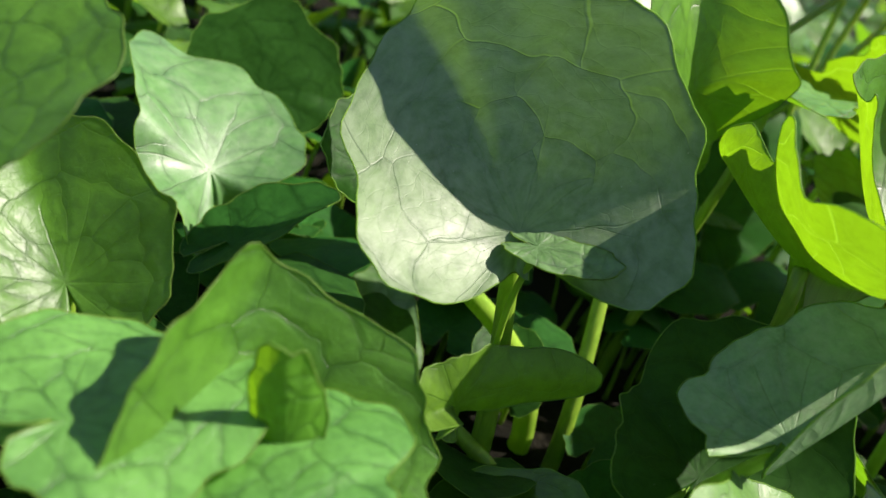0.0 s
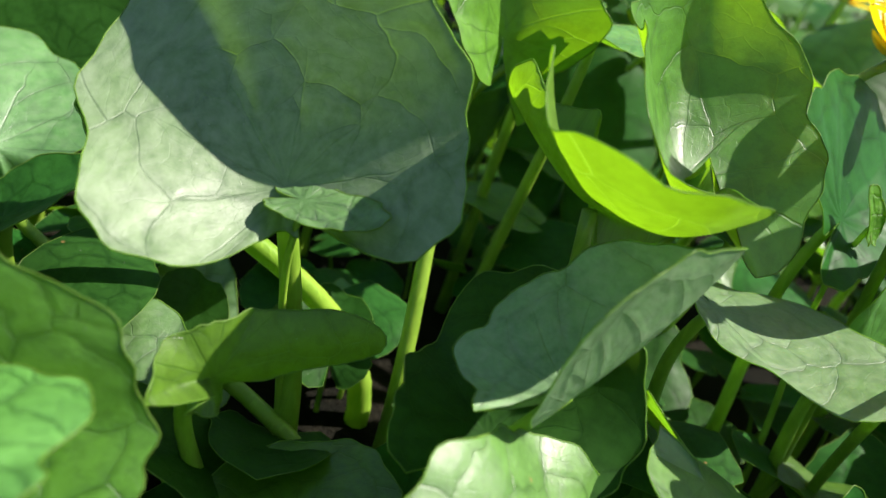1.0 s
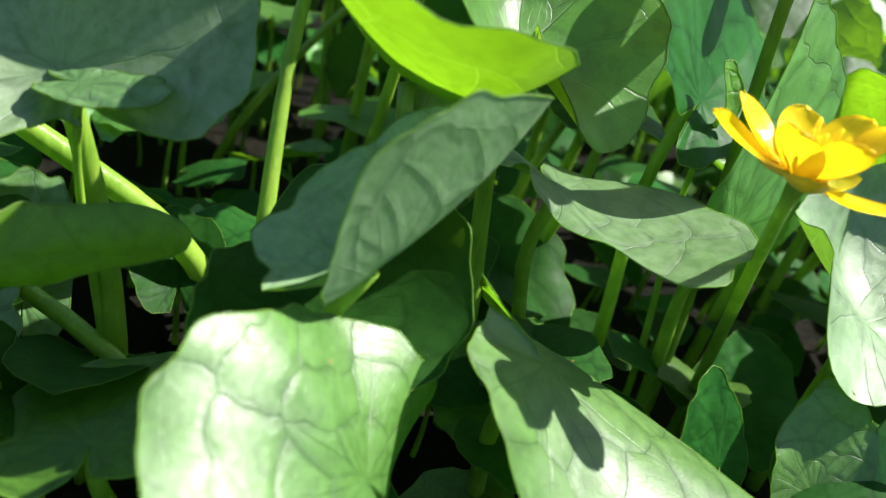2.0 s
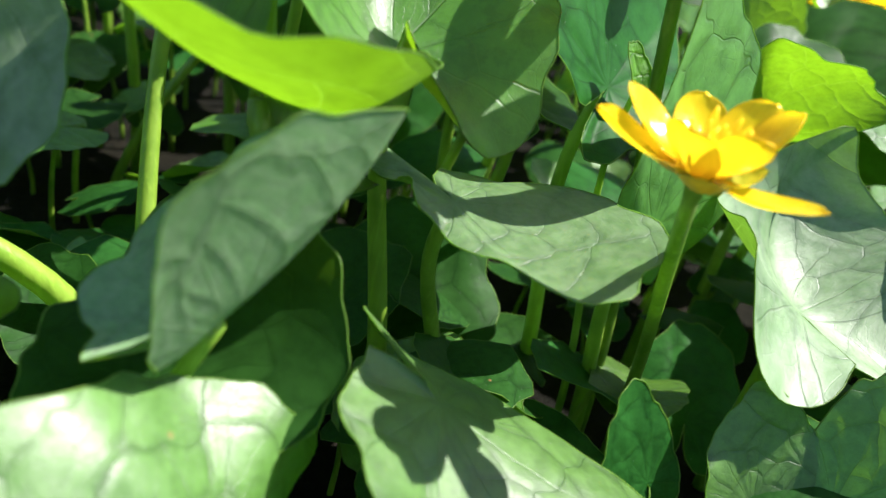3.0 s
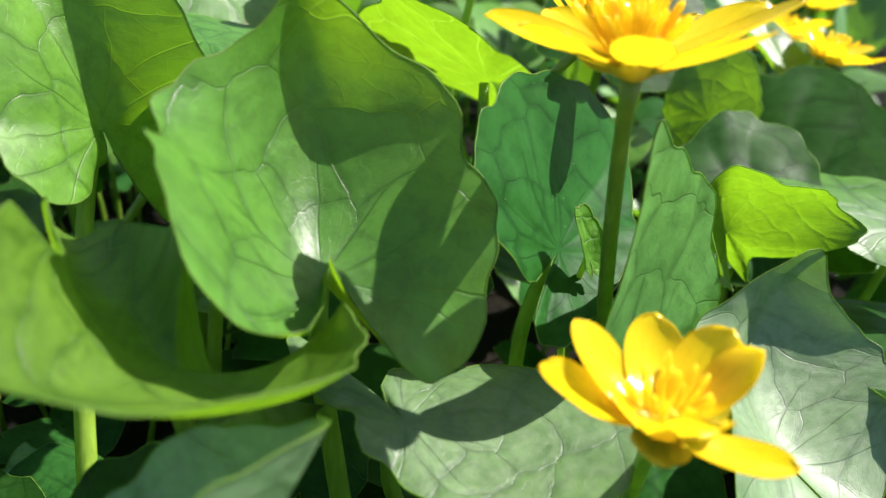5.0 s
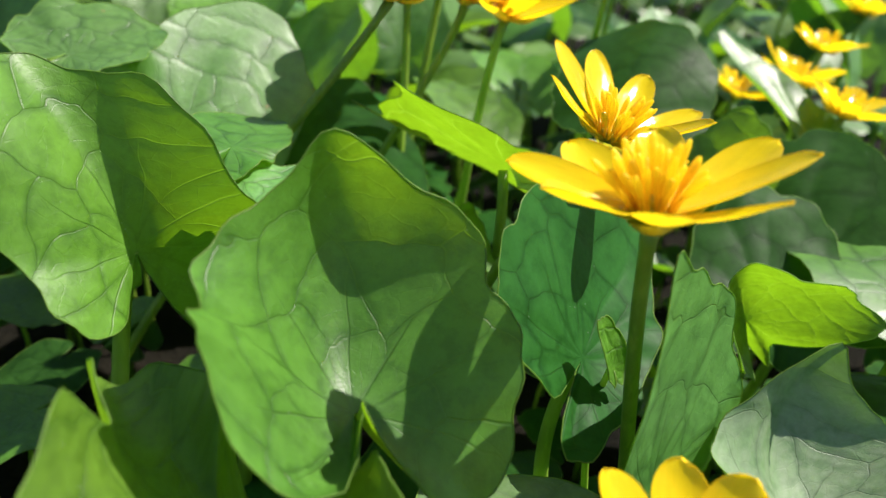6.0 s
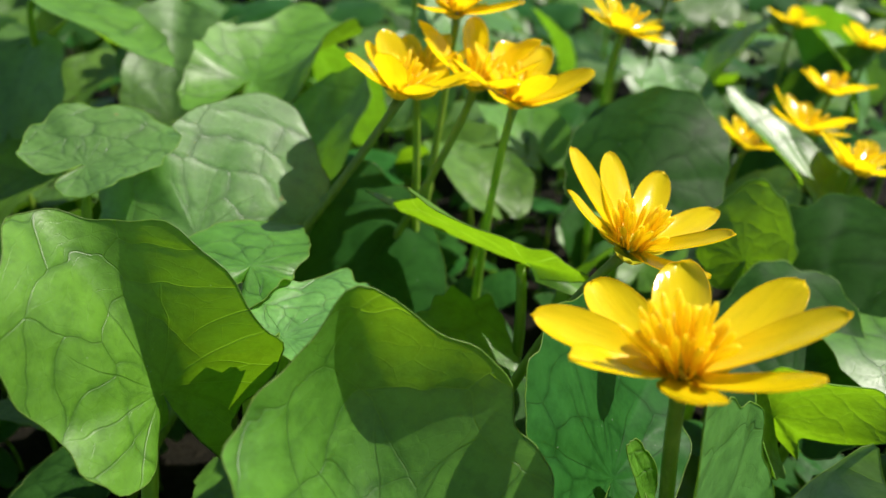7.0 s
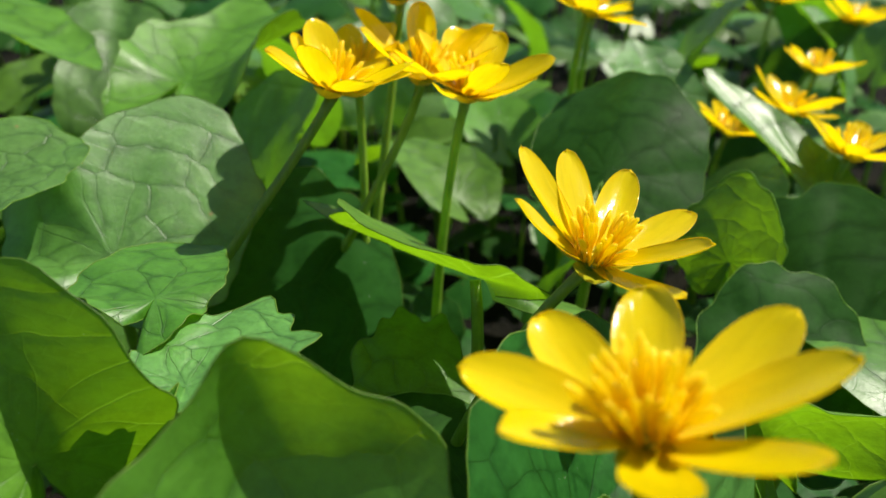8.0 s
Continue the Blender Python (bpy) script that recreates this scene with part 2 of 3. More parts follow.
# ---- building blocks ----
def mesh_from(name, verts, faces, mat, uvs=None, edge=None, first=0):
    """A smooth mesh; faces from the index first on take the edge material."""
    me = bpy.data.meshes.new(name)
    me.from_pydata(verts, [], faces)
    me.materials.append(mat)
    if edge:
        me.materials.append(edge)
        me.polygons.foreach_set("material_index", [0] * first + [1] * (len(faces) - first))
    if uvs is not None:
        layer = me.uv_layers.new(name="UVMap")
        idx = np.empty(len(me.loops), dtype=np.int32)
        me.loops.foreach_get("vertex_index", idx)
        layer.data.foreach_set("uv", np.asarray(uvs, dtype=np.float32)[idx].ravel())
    me.polygons.foreach_set("use_smooth", [True] * len(me.polygons))
    me.update()
    return me


def child(name, me, parent, label=""):
    ob = new(name, me)
    ob.parent = parent
    return tagged(ob, label)


def tube(points, radii, sides=8):
    """A round stalk along points: vertices, faces and uvs."""
    verts, faces, uvs = [], [], []
    pts = [Vector(p) for p in points]
    side = None
    for i, p in enumerate(pts):
        d = (pts[min(i + 1, len(pts) - 1)] - pts[max(i - 1, 0)]).normalized()
        if side is None:
            side = d.orthogonal().normalized()
        side = (side - d * side.dot(d)).normalized()
        up = d.cross(side)
        for k in range(sides):
            a = 2 * math.pi * k / sides
            verts.append(p + (side * math.cos(a) + up * math.sin(a)) * radii[i])
            uvs.append((k / sides, i / max(1, len(pts) - 1)))
    for i in range(len(pts) - 1):
        for k in range(sides):
            a, b = i * sides + k, i * sides + (k + 1) % sides
            faces.append((a, b, b + sides, a + sides))
    faces.append(tuple(range(sides))[::-1])
    faces.append(tuple((len(pts) - 1) * sides + k for k in range(sides)))
    return verts, faces, uvs


def bezier(a, b, c, d, steps):
    out = []
    for i in range(steps + 1):
        t = i / steps
        s = 1 - t
        out.append(a * s**3 + b * (3 * s * s * t) + c * (3 * s * t * t) + d * t**3)
    return out


def rim(verts, faces, uvs, loop, radius, sides=4):
    """Thickens an edge: a thin roll along the vertices of loop."""
    pts = [Vector(verts[i]) for i in loop]
    v, f, _ = tube(pts, [radius] * len(pts), sides)
    n = len(verts)
    verts += v
    faces += [tuple(n + i for i in q) for q in f]
    uvs += [uvs[loop[i // sides]] for i in range(len(v))]


OUTLINES = {
    "heart": ((0, 1.0), (10, 0.96), (22, 0.88), (40, 0.78), (62, 0.68), (90, 0.58), (120, 0.52), (145, 0.48), (160, 0.42), (172, 0.30), (178, 0.04)),
    "kidney": ((0, 1.0), (14, 0.99), (35, 0.94), (60, 0.82), (90, 0.70), (115, 0.62), (138, 0.52), (158, 0.40), (172, 0.27), (178, 0.04)),
    "round": ((0, 1.0), (14, 0.99), (35, 0.95), (60, 0.84), (90, 0.66), (120, 0.50), (145, 0.40), (162, 0.32), (174, 0.2), (178, 0.04)),
    "spade": ((0, 1.0), (7, 0.94), (20, 0.79), (42, 0.66), (60, 0.595), (90, 0.52), (120, 0.48), (145, 0.46), (160, 0.42), (172, 0.30), (178, 0.04)),
}


def reach(outline, deg):
    """The outline's reach at an angle from the tip, a smooth curve through its knots."""
    knots = [(-outline[1][0], outline[1][1])] + list(outline) + [(182.0, outline[-1][1])]
    for (p, rp), (a, ra), (b, rb), (q, rq) in zip(knots, knots[1:], knots[2:], knots[3:]):
        if deg <= b:
            h = b - a
            t = (deg - a) / h
            ma, mb = (rb - rp) / (b - p) * h, (rq - ra) / (q - a) * h
            return (2 * t**3 - 3 * t * t + 1) * ra + (t**3 - 2 * t * t + t) * ma + (3 * t * t - 2 * t**3) * rb + (t**3 - t * t) * mb
    return outline[-1][1]


KNOTS = (0, 12, 28, 48, 72, 98, 124, 150, 168)


def side_reach(knots, deg):
    """The reach of one side of a blade with an outline of its own: the tip at 1, then a value at each angle of KNOTS, down to the notch by the stalk."""
    if deg > KNOTS[-1]:
        t = (deg - KNOTS[-1]) / (180 - KNOTS[-1])
        return knots[-1] * (1 - t) + 0.04 * t
    return reach(tuple(zip(KNOTS, (1.0, *knots))), deg)


def sweep(total, size, crease, roll, steps=48):
    """A blade half in section: places across and up against the distance from the midrib."""
    ds = total * 1.6 / steps
    pts = [(0.0, 0.0)]
    for i in range(steps):
        s = (i + 0.5) * ds
        a = crease * (1 - math.exp(-s / (0.09 * size))) + roll * s / total
        u, w = pts[-1]
        pts.append((u + math.cos(a) * ds, w + math.sin(a) * ds))

    def at(s):
        k = min(s / ds, steps - 1e-6)
        i = int(k)
        f = k - i
        (a, b), (c, d) = pts[i], pts[i + 1]
        return a + (c - a) * f, b + (d - b) * f

    return at


def blade_mesh(mat, length, left, right, fold_left=0, fold_right=0, roll_left=0, roll_right=0, bend=0, wave=0.7, lobes=0, backs=(1, 1), seed=0, outline="heart", rings=16, spokes=96, notch=0.022, sway=(), rough=1.0):
    """A leaf blade, its stalk's end at the origin, tip along +y, upper face +z. Sizes in mm, angles in degrees.
    fold: each half's rise at the midrib; roll: how much further it curls towards the rim; bend: along the midrib; lobes: lift of the two lobes by the stalk; backs: how far each lobe reaches back.
    left and right: half widths in mm, or eight reaches of that side's own outline; sway: long waves of the rim, as shares of the length; rough: how uneven the rim and the blade are."""
    rnd = random.Random(seed)
    own = isinstance(left, tuple)
    shape = OUTLINES[outline]
    widest = max(reach(shape, d) * math.sin(radians(d)) for d in range(0, 178, 3))
    sides = {-1: left, 1: right}
    if own:
        left, right = (max(side_reach(k, d) * math.sin(radians(d)) for d in range(0, 178, 3)) * length for k in (left, right))
    halves = {-1: (left, sweep(left, length, radians(fold_left), radians(roll_left))), 1: (right, sweep(right, length, radians(fold_right), radians(roll_right)))}
    ph = [rnd.uniform(0, 6.28) for _ in range(8)]
    off = Vector((rnd.uniform(0, 50), rnd.uniform(0, 50), rnd.uniform(0, 50)))

    def place(theta, rho):
        deg = abs(math.degrees(theta))
        sgn = 1 if theta >= 0 else -1
        r = side_reach(sides[sgn], deg) if own else reach(shape, min(deg, 178))
        edge = notch * (math.sin(9 * theta + ph[0]) + 0.7 * math.sin(15 * theta + ph[1]) + 0.5 * math.sin(23 * theta + ph[2]))
        edge += 0.075 * rough * noise.noise(Vector((2.2 * math.cos(theta), 2.2 * math.sin(theta), 0)) + off)
        r *= 1 + edge * rho**4 * min(1, (180 - deg) / 25)
        width, half = halves[sgn]
        s = rho * r * abs(math.sin(theta)) * (length if own else width / widest)
        y = rho * r * math.cos(theta) * length
        if y < 0 and not own:
            y *= backs[sgn > 0]
        u, w = half(s)
        # puckers between veins, a wavy rim, lifted lobes
        flat = Vector((s * sgn, y, 0)) / length
        w += 0.026 * rough * length * rho * noise.noise(flat * 3.4 + off)
        fan = theta / 0.64 + 0.8 * rho * noise.noise(flat * 2.0 - off)
        w += 0.017 * length * min(rho, 1.6 - rho) * (abs(math.sin(math.pi * fan)) ** 0.8 - 0.6) * (0.4 + 0.6 * rough)
        w += 0.030 * length * wave * rho**3 * (math.sin(3 * theta + ph[3]) + 0.8 * math.sin(5 * theta + ph[4]) + 0.35 * math.sin(9 * theta + ph[5]))
        back = max(0.0, (deg - 100) / 78)
        w += lobes * back * rho * rho
        for i, a in enumerate(sway):
            w += length * rho * rho * a * (math.sin if i % 2 else math.cos)((i // 2 + 1) * theta)
        b = radians(bend)
        k = y / length
        if abs(b) > 1e-3:
            yy, zz = math.sin(b * k) / b * length, (1 - math.cos(b * k)) / b * length
        else:
            yy, zz = y, 0.0
        p = (sgn * u * MM, (yy - math.sin(b * k) * w) * MM, (zz + math.cos(b * k) * w) * MM)
        return p, (s * sgn / length, y / length)

    verts, uvs, faces = [(0, 0, 0)], [(0, 0)], []
    top = radians(178)
    for i in range(1, rings + 1):
        rho = (i / rings) ** 0.9
        for j in range(spokes + 1):
            t = j / spokes * 2 - 1
            p, q = place(top * (0.8 * t + 0.2 * t**3), rho)
            verts.append(p)
            uvs.append(q)
    row = spokes + 1
    for j in range(spokes):
        faces.append((0, 1 + j + 1, 1 + j))
        for i in range(rings - 1):
            a = 1 + i * row + j
            faces.append((a, a + 1, a + 1 + row, a + row))
    loop = [1 + (rings - 1) * row + j for j in range(row)]
    count = len(faces)
    rim(verts, faces, uvs, loop, 0.11 * MM)
    return mesh_from("blade", verts, faces, mat, uvs, EDGE, count)


def petiole_mesh(start, root, way, radius, steps=14, sag=0.45):
    """A leaf stalk from the blade down to the soil; way: how it leaves the blade."""
    a, d = Vector(start), Vector(root)
    far = (a - d).length
    pts = bezier(a, a + Vector(way).normalized() * far * 0.3, d + Vector((0, 0, far * sag)), d, steps)
    return mesh_from("petiole", *tube(pts, [radius * MM * (0.78 + 0.4 * i / steps) for i in range(steps + 1)], 10)[:2], STALK)


def leaf(where, mat, length, left, right, fold_left=0, fold_right=0, root=None, way=None, leave=None, stalk=1.25, label="", group="", **shape):
    """One leaf with its stalk. where: x, y, z in mm and three turns of the blade; root: where its stalk meets the soil, in mm."""
    x, y, z, rx, ry, rz = where
    m = pose(x * MM, y * MM, z * MM, rx, ry, rz)
    foot = Vector(((root or (x + random.uniform(-6, 6), y + random.uniform(-2, 12)))[0] * MM, (root or (0, y + 6))[1] * MM, -0.002))
    thing = new("leaf")
    thing.location = foot
    me = blade_mesh(mat, length, left, right, fold_left, fold_right, **shape)
    b = child("blade", me, thing)
    b.matrix_basis = Matrix.Translation(-foot) @ m
    leave = Vector(leave) if leave else m.to_3x3() @ Vector(way or (0, -0.35, -0.5)) + Vector((0, 0, -0.6))
    start = m.translation + m.to_3x3() @ Vector((0, 0.3 * MM, -stalk * 0.55 * MM))
    child("petiole", petiole_mesh(start - foot, Vector((0, 0, 0)), leave, stalk), thing)
    tagged(thing, label or "green heart-shaped leaf on a fleshy upright stalk", "leaf", group or "leaves of the patch")
    return thing


def petal_mesh(length, width, cup=0.30, curve=12, rows=14, cols=8, seed=0):
    """A petal from the origin along +y, inner face up. mm and degrees."""
    rnd = random.Random(seed)
    ph = rnd.uniform(0, 6)
    verts, uvs, faces = [], [], []
    b = radians(curve)
    for i in range(rows + 1):
        v = 1 - (1 - i / rows) ** 1.5
        half = width / 2 * (0.40 + 0.60 * math.sin(math.pi * min(1.0, v * 0.7 + 0.02))) * math.sqrt(max(0.0, 1 - max(0, (v - 0.5) / 0.5) ** 3.2))
        for j in range(cols + 1):
            h = j / cols * 2 - 1
            x = h * half
            w = cup * half * h * h + 0.16 * math.sin(7 * v + 3 * h + ph) * v
            y = v * length
            z = length * b * 0.5 * v * (1 - v) * -1.6
            verts.append((x * MM, (y + 0.25 * math.sin(5 * h + ph) * v * v) * MM, (z + w) * MM))
            uvs.append((x / length, v))
    row = cols + 1
    for i in range(rows):
        for j in range(cols):
            a = i * row + j
            faces.append((a, a + 1, a + 1 + row, a + row))
    loop = [i * row for i in range(rows)] + [rows * row] + [i * row + cols for i in range(rows - 1, -1, -1)]
    rim(verts, faces, uvs, loop, 0.05 * MM)
    return mesh_from("petal", verts, faces, PETAL, uvs)


def stamen_mesh(length, thick, seed):
    """A thread that widens into a flat club."""
    rnd = random.Random(seed)
    lean = rnd.uniform(0.05, 0.25)
    pts, rad = [], []
    prof = ((0, 0.4), (0.3, 0.42), (0.46, 0.55), (0.58, 0.9), (0.76, 1.05), (0.90, 0.9), (0.98, 0.5), (1.0, 0.12))
    for t, r in prof:
        pts.append(Vector((lean * t * t * length * MM, 0, t * length * MM)))
        rad.append(thick * r * MM)
    v, f, uv = tube(pts, rad, 7)
    return mesh_from("stamen", v, f, ANTHER, uv)


STAMENS = [stamen_mesh(6.8, 0.46, 1), stamen_mesh(6.0, 0.50, 2), stamen_mesh(7.6, 0.44, 3)]


def pistil_mesh(size):
    """A dome of small green seed-heads."""
    verts, faces = [], []
    for i in range(30):
        a, h = i * 2.39996, i / 30
        r = size * math.sqrt(h)
        p = Vector((r * math.cos(a), r * math.sin(a), size * 1.1 * (1 - h * 0.8)))
        d = Vector((p.x, p.y, p.z + 0.4)).normalized()
        v, f, _ = tube([q * MM for q in (p - d * 0.6, p, p + d * 0.45, p + d * 0.62)], [0.34 * MM, 0.42 * MM, 0.28 * MM, 0.05 * MM], 6)
        faces += [tuple(len(verts) + k for k in q) for q in f]
        verts += v
    return mesh_from("pistil", verts, faces, PISTIL, [(0.1, 0.5)] * len(verts))


PISTILS = pistil_mesh(1.6)


def sepal_mesh():
    verts, faces, uvs = [], [], []
    for i in range(8):
        v = i / 7
        half = 2.6 * math.sin(math.pi * (0.12 + 0.86 * v)) + 0.15
        for j in range(7):
            h = j / 6 * 2 - 1
            verts.append((h * half * MM, v * 7.5 * MM, (0.5 * half * h * h - 1.6 * math.sin(v * 2.6)) * MM))
            uvs.append((h * 0.2, v))
    for i in range(7):
        for j in range(6):
            a = i * 7 + j
            faces.append((a, a + 1, a + 8, a + 7))
    return mesh_from("sepal", verts, faces, BUD_GREEN, uvs)


SEPAL = sepal_mesh()


def flower(base, axis, petals, root, spin=0, width=6.6, stamens=26, curve=14, stalk=0.95, label="", seed=0, way=None, inner=1.0):
    """A yellow flower. base: where the petals meet, mm; axis: the way it faces; petals: rows of bearing, rise (degrees), length (mm)."""
    rnd = random.Random(seed)
    foot = Vector((root[0] * MM, root[1] * MM, -0.002))
    thing = new("flower")
    thing.location = foot
    z = Vector(axis).normalized()
    x = (Vector((1, 0, 0)) - z * z.x).normalized()
    turn = Matrix((x, z.cross(x), z)).transposed().to_4x4()
    m = Matrix.Translation(Vector(base) * MM - foot) @ turn
    for i, (bearing, rise, size) in enumerate(petals):
        me = petal_mesh(size - 1.2, width * (0.8 + 0.2 * size / 16) * rnd.uniform(0.92, 1.08), cup=rnd.uniform(0.2, 0.42), curve=curve + rnd.uniform(-6, 8), seed=seed * 20 + i)
        p = child("petal", me, thing)
        p.matrix_basis = m @ pose(0, 0, 0, 0, 0, bearing - 90 + spin) @ pose(0, 1.2 * MM, (0.35 if i % 2 else 0.75) * MM, rise, rnd.uniform(-9, 9), 0)
    for i in range(stamens):
        a = i * 137.5 + rnd.uniform(-12, 12)
        h = (i + 0.5) / stamens
        s = child("stamen", STAMENS[i % 3], thing)
        tilt = 2 + 25 * h + rnd.uniform(-6, 6)
        s.matrix_basis = m @ pose(0, 0, 0, 0, 0, a) @ pose((1.0 + 1.1 * h) * MM, 0, 1.0 * MM, rnd.uniform(-10, 10), tilt, 0) @ Matrix.Scale(rnd.uniform(0.85, 1.1) * inner, 4)
    child("pistil", PISTILS, thing, "green-yellow dome of seed heads").matrix_basis = m @ pose(0, 0, 0.6 * MM)
    for i in range(3):
        s = child("sepal", SEPAL, thing, "yellow-green sepal")
        s.matrix_basis = m @ pose(0, 0, 0, 0, 0, 30 + 120 * i + spin) @ pose(0, 0.3 * MM, -0.2 * MM, 24, 0, 0)
    start = Vector(base) * MM - foot - z * 0.2 * MM
    pts = bezier(start, start + (Vector(way) if way else -z) * 0.022, Vector((0, 0, 0.03)), Vector((0, 0, 0)), 18)
    rad = [stalk * MM * (1.25 if i == 0 else 0.92 + 0.3 * i / 18) for i in range(19)]
    child("stem", mesh_from("stem", *tube(pts, rad, 10)[:2], STALK), thing, "smooth green stem")
    return tagged(thing, label or "open glossy yellow flower on a green stem", "flower", "yellow flowers of the patch")


def ring(n, rise, size, seed):
    rnd = random.Random(seed)
    return [(360 / n * i + rnd.uniform(-10, 10), rise + rnd.uniform(-12, 12), size * rnd.uniform(0.85, 1.1)) for i in range(n)]


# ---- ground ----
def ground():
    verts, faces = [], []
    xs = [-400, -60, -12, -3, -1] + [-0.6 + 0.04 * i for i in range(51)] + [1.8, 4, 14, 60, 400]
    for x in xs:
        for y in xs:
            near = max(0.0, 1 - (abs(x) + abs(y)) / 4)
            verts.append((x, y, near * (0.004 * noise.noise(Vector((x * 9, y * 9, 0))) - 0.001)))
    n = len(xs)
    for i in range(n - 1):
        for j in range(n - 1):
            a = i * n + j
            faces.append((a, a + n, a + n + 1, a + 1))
    return tagged(new("ground", mesh_from("ground", verts, faces, SOIL)), "crumbly soil, darkened in place of shade under the leaves", "ground", kind="structure")


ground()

# ---- the leaves along the path ----
leaf((24.9, 95.9, 57, 53.7, -34.7, 19.4), PALE_SHEEN, 33, (0.96, 0.88, 0.75, 0.66, 0.52, 0.26, 0.16, 0.2), (1.14, 1.09, 1, 0.84, 0.74, 0.65, 0.55, 0.2), 19.3, 13.4, roll_left=-1.6, roll_right=0.3, bend=12.4, sway=(-0.18, 0, -0.18, 0, -0.09, 0.1, -0.05, -0.01), wave=0.25, rough=0.35, seed=1, root=(34, 97), stalk=1.7, label="upright grey-green kidney leaf with sunlit glossy lobe")
leaf((-23.6, 136.3, 33.4, 39.3, -0.6, 40.9), PALE, 38.1, (0.79, 0.58, 0.46, 0.38, 0.35, 0.39, 0.5, 0.29), (0.79, 0.77, 0.62, 0.53, 0.41, 0.25, 0.19, 0.19), 19, 10.8, roll_left=4.4, roll_right=9.5, bend=-29.7, sway=(-0.03, 0, -0.03, 0.01, 0.03, -0.09, -0.03, 0.01), wave=0.25, rough=0.35, seed=2, root=(47, 84), label="pale grey-green leaf with a wavy margin")
leaf((-1.8, 58.1, 39.2, 49.2, 11.5, 42.8), GREEN, 22.8, (0.91, 0.89, 0.81, 0.73, 0.64, 0.55, 0.45, 0.35), (0.97, 0.99, 0.98, 0.87, 0.92, 0.8, 0.63, 0.44), 16.2, 35.4, roll_left=-2.5, roll_right=2.5, bend=36.6, sway=(-0.01, 0.02, -0.02, 0.01, -0.02, 0, -0.04, -0.01), wave=0.25, rough=0.35, seed=3, label="glossy green leaf with a sharply pointed tip")
leaf((-28.2, 82, 40.2, 39.5, -18.9, 31.4), GREEN, 22.2, 13.3, 15.5, 36, 34, seed=4, label="folded dark green leaf with a backlit edge")
leaf((-16.6, 53.3, 47.2, 4.4, -2.5, -57), SATIN, 18.7, (0.93, 0.93, 0.88, 0.89, 0.8, 0.63, 0.44, 0.25), (0.93, 0.86, 0.74, 0.63, 0.52, 0.43, 0.35, 0.27), -1, -2.7, roll_left=0.4, roll_right=-0.3, bend=2.5, sway=(0, 0, 0, 0.01, 0.02, 0.01, 0.03, 0), wave=0.25, rough=0.35, seed=5, label="bright glossy green leaf with sunken veins")
leaf((2.7, 46.9, 48.5, 14.6, -7.4, -45.6), SATIN, 15.8, (1.07, 1.07, 1.12, 1.1, 0.98, 0.77, 0.54, 0.33), (0.63, 0.63, 0.48, 0.35, 0.28, 0.27, 0.3, 0.36), -14.3, -15.4, roll_left=18.1, roll_right=4.3, bend=-4.6, sway=(0, 0.01, -0.01, 0.01, -0.02, 0.01, -0.03, 0), wave=0.25, rough=0.35, seed=6, label="bright green leaf with pale veins")
leaf((64, 95.5, 64.7, 29.9, 20.6, 121.5), FRESH, 23.2, (0.94, 0.89, 1.01, 1.09, 0.97, 0.81, 0.79, 0.8), (0.73, 1.07, 1.16, 0.98, 0.43, 0.38, 0.54, 0.74), -30.9, 33.4, roll_left=52.5, roll_right=22.5, bend=58.5, sway=(-0.06, -0.03, -0.19, 0.17, 0.22, -0.1, 0.05, 0.17), wave=0.25, rough=0.35, seed=7, root=(74, 108), stalk=1.4, label="lime-green cupped leaf glowing in the sun")
leaf((60, 73, 50.6, 35.1, 4.2, -61.6), PALE_SHEEN, 25.6, (0.88, 0.82, 0.69, 0.59, 0.54, 0.55, 0.4, 0.43), (1.02, 0.94, 0.78, 0.72, 0.54, 0.41, 0.29, 0.2), 18.5, 116.2, roll_left=-7.7, roll_right=-52.4, bend=22.5, sway=(0.02, 0, 0.06, 0.05, -0.04, -0.01, 0.02, -0.01), wave=0.25, rough=0.35, seed=8, root=(49, 82), stalk=1.1, leave=(-0.3, 0.2, -0.8), label="grey-green leaf folded along its midrib")
leaf((55.3, 77.9, 38.7, 20.2, 8.9, -44), DEEP_SHADE, 24.9, (1.04, 1.05, 0.97, 0.62, 0.55, 0.49, 0.53, 0.48), (0.98, 0.83, 0.78, 0.62, 0.48, 0.4, 0.36, 0.33), 3.7, 8.6, roll_left=-4.2, roll_right=-5.8, bend=33.2, sway=(0, 0, 0.03, 0.05, 0.07, 0.03, 0.03, -0.01), wave=0.25, rough=0.35, seed=9, label="dark green shaded leaf beneath taller ones")
leaf((21.4, 79.1, 39.2, 23.2, 81.2, -28.4), FRESH, 21.7, (0.92, 0.57, 0.41, 0.33, 0.31, 0.34, 0.42, 0.53), (0.52, 0.32, 0.19, 0.2, 0.2, 0.21, 0.23, 0.27), -14, 29.7, roll_left=-10.3, roll_right=-1.6, bend=36.9, sway=(-0.07, -0.02, 0.02, -0.03, -0.02, -0.01, 0.04, 0.01), wave=0.25, rough=0.35, seed=10, label="dark boat-shaped leaf seen edge on")
leaf((89.1, 98.1, 52.9, -9.7, -6.1, -157), PALE, 24.8, (1.03, 1.06, 1.07, 0.96, 0.8, 0.58, 0.41, 0.26), (0.6, 0.47, 0.33, 0.38, 0.31, 0.33, 0.51, 0.82), 7.5, 7.2, roll_left=6.4, roll_right=2.6, bend=6.9, sway=(0.1, 0.01, 0.01, -0.06, -0.02, -0.06, 0.02, 0.01), wave=0.25, rough=0.35, seed=11, root=(100, 112), label="pale veined leaf hanging its tip forward")
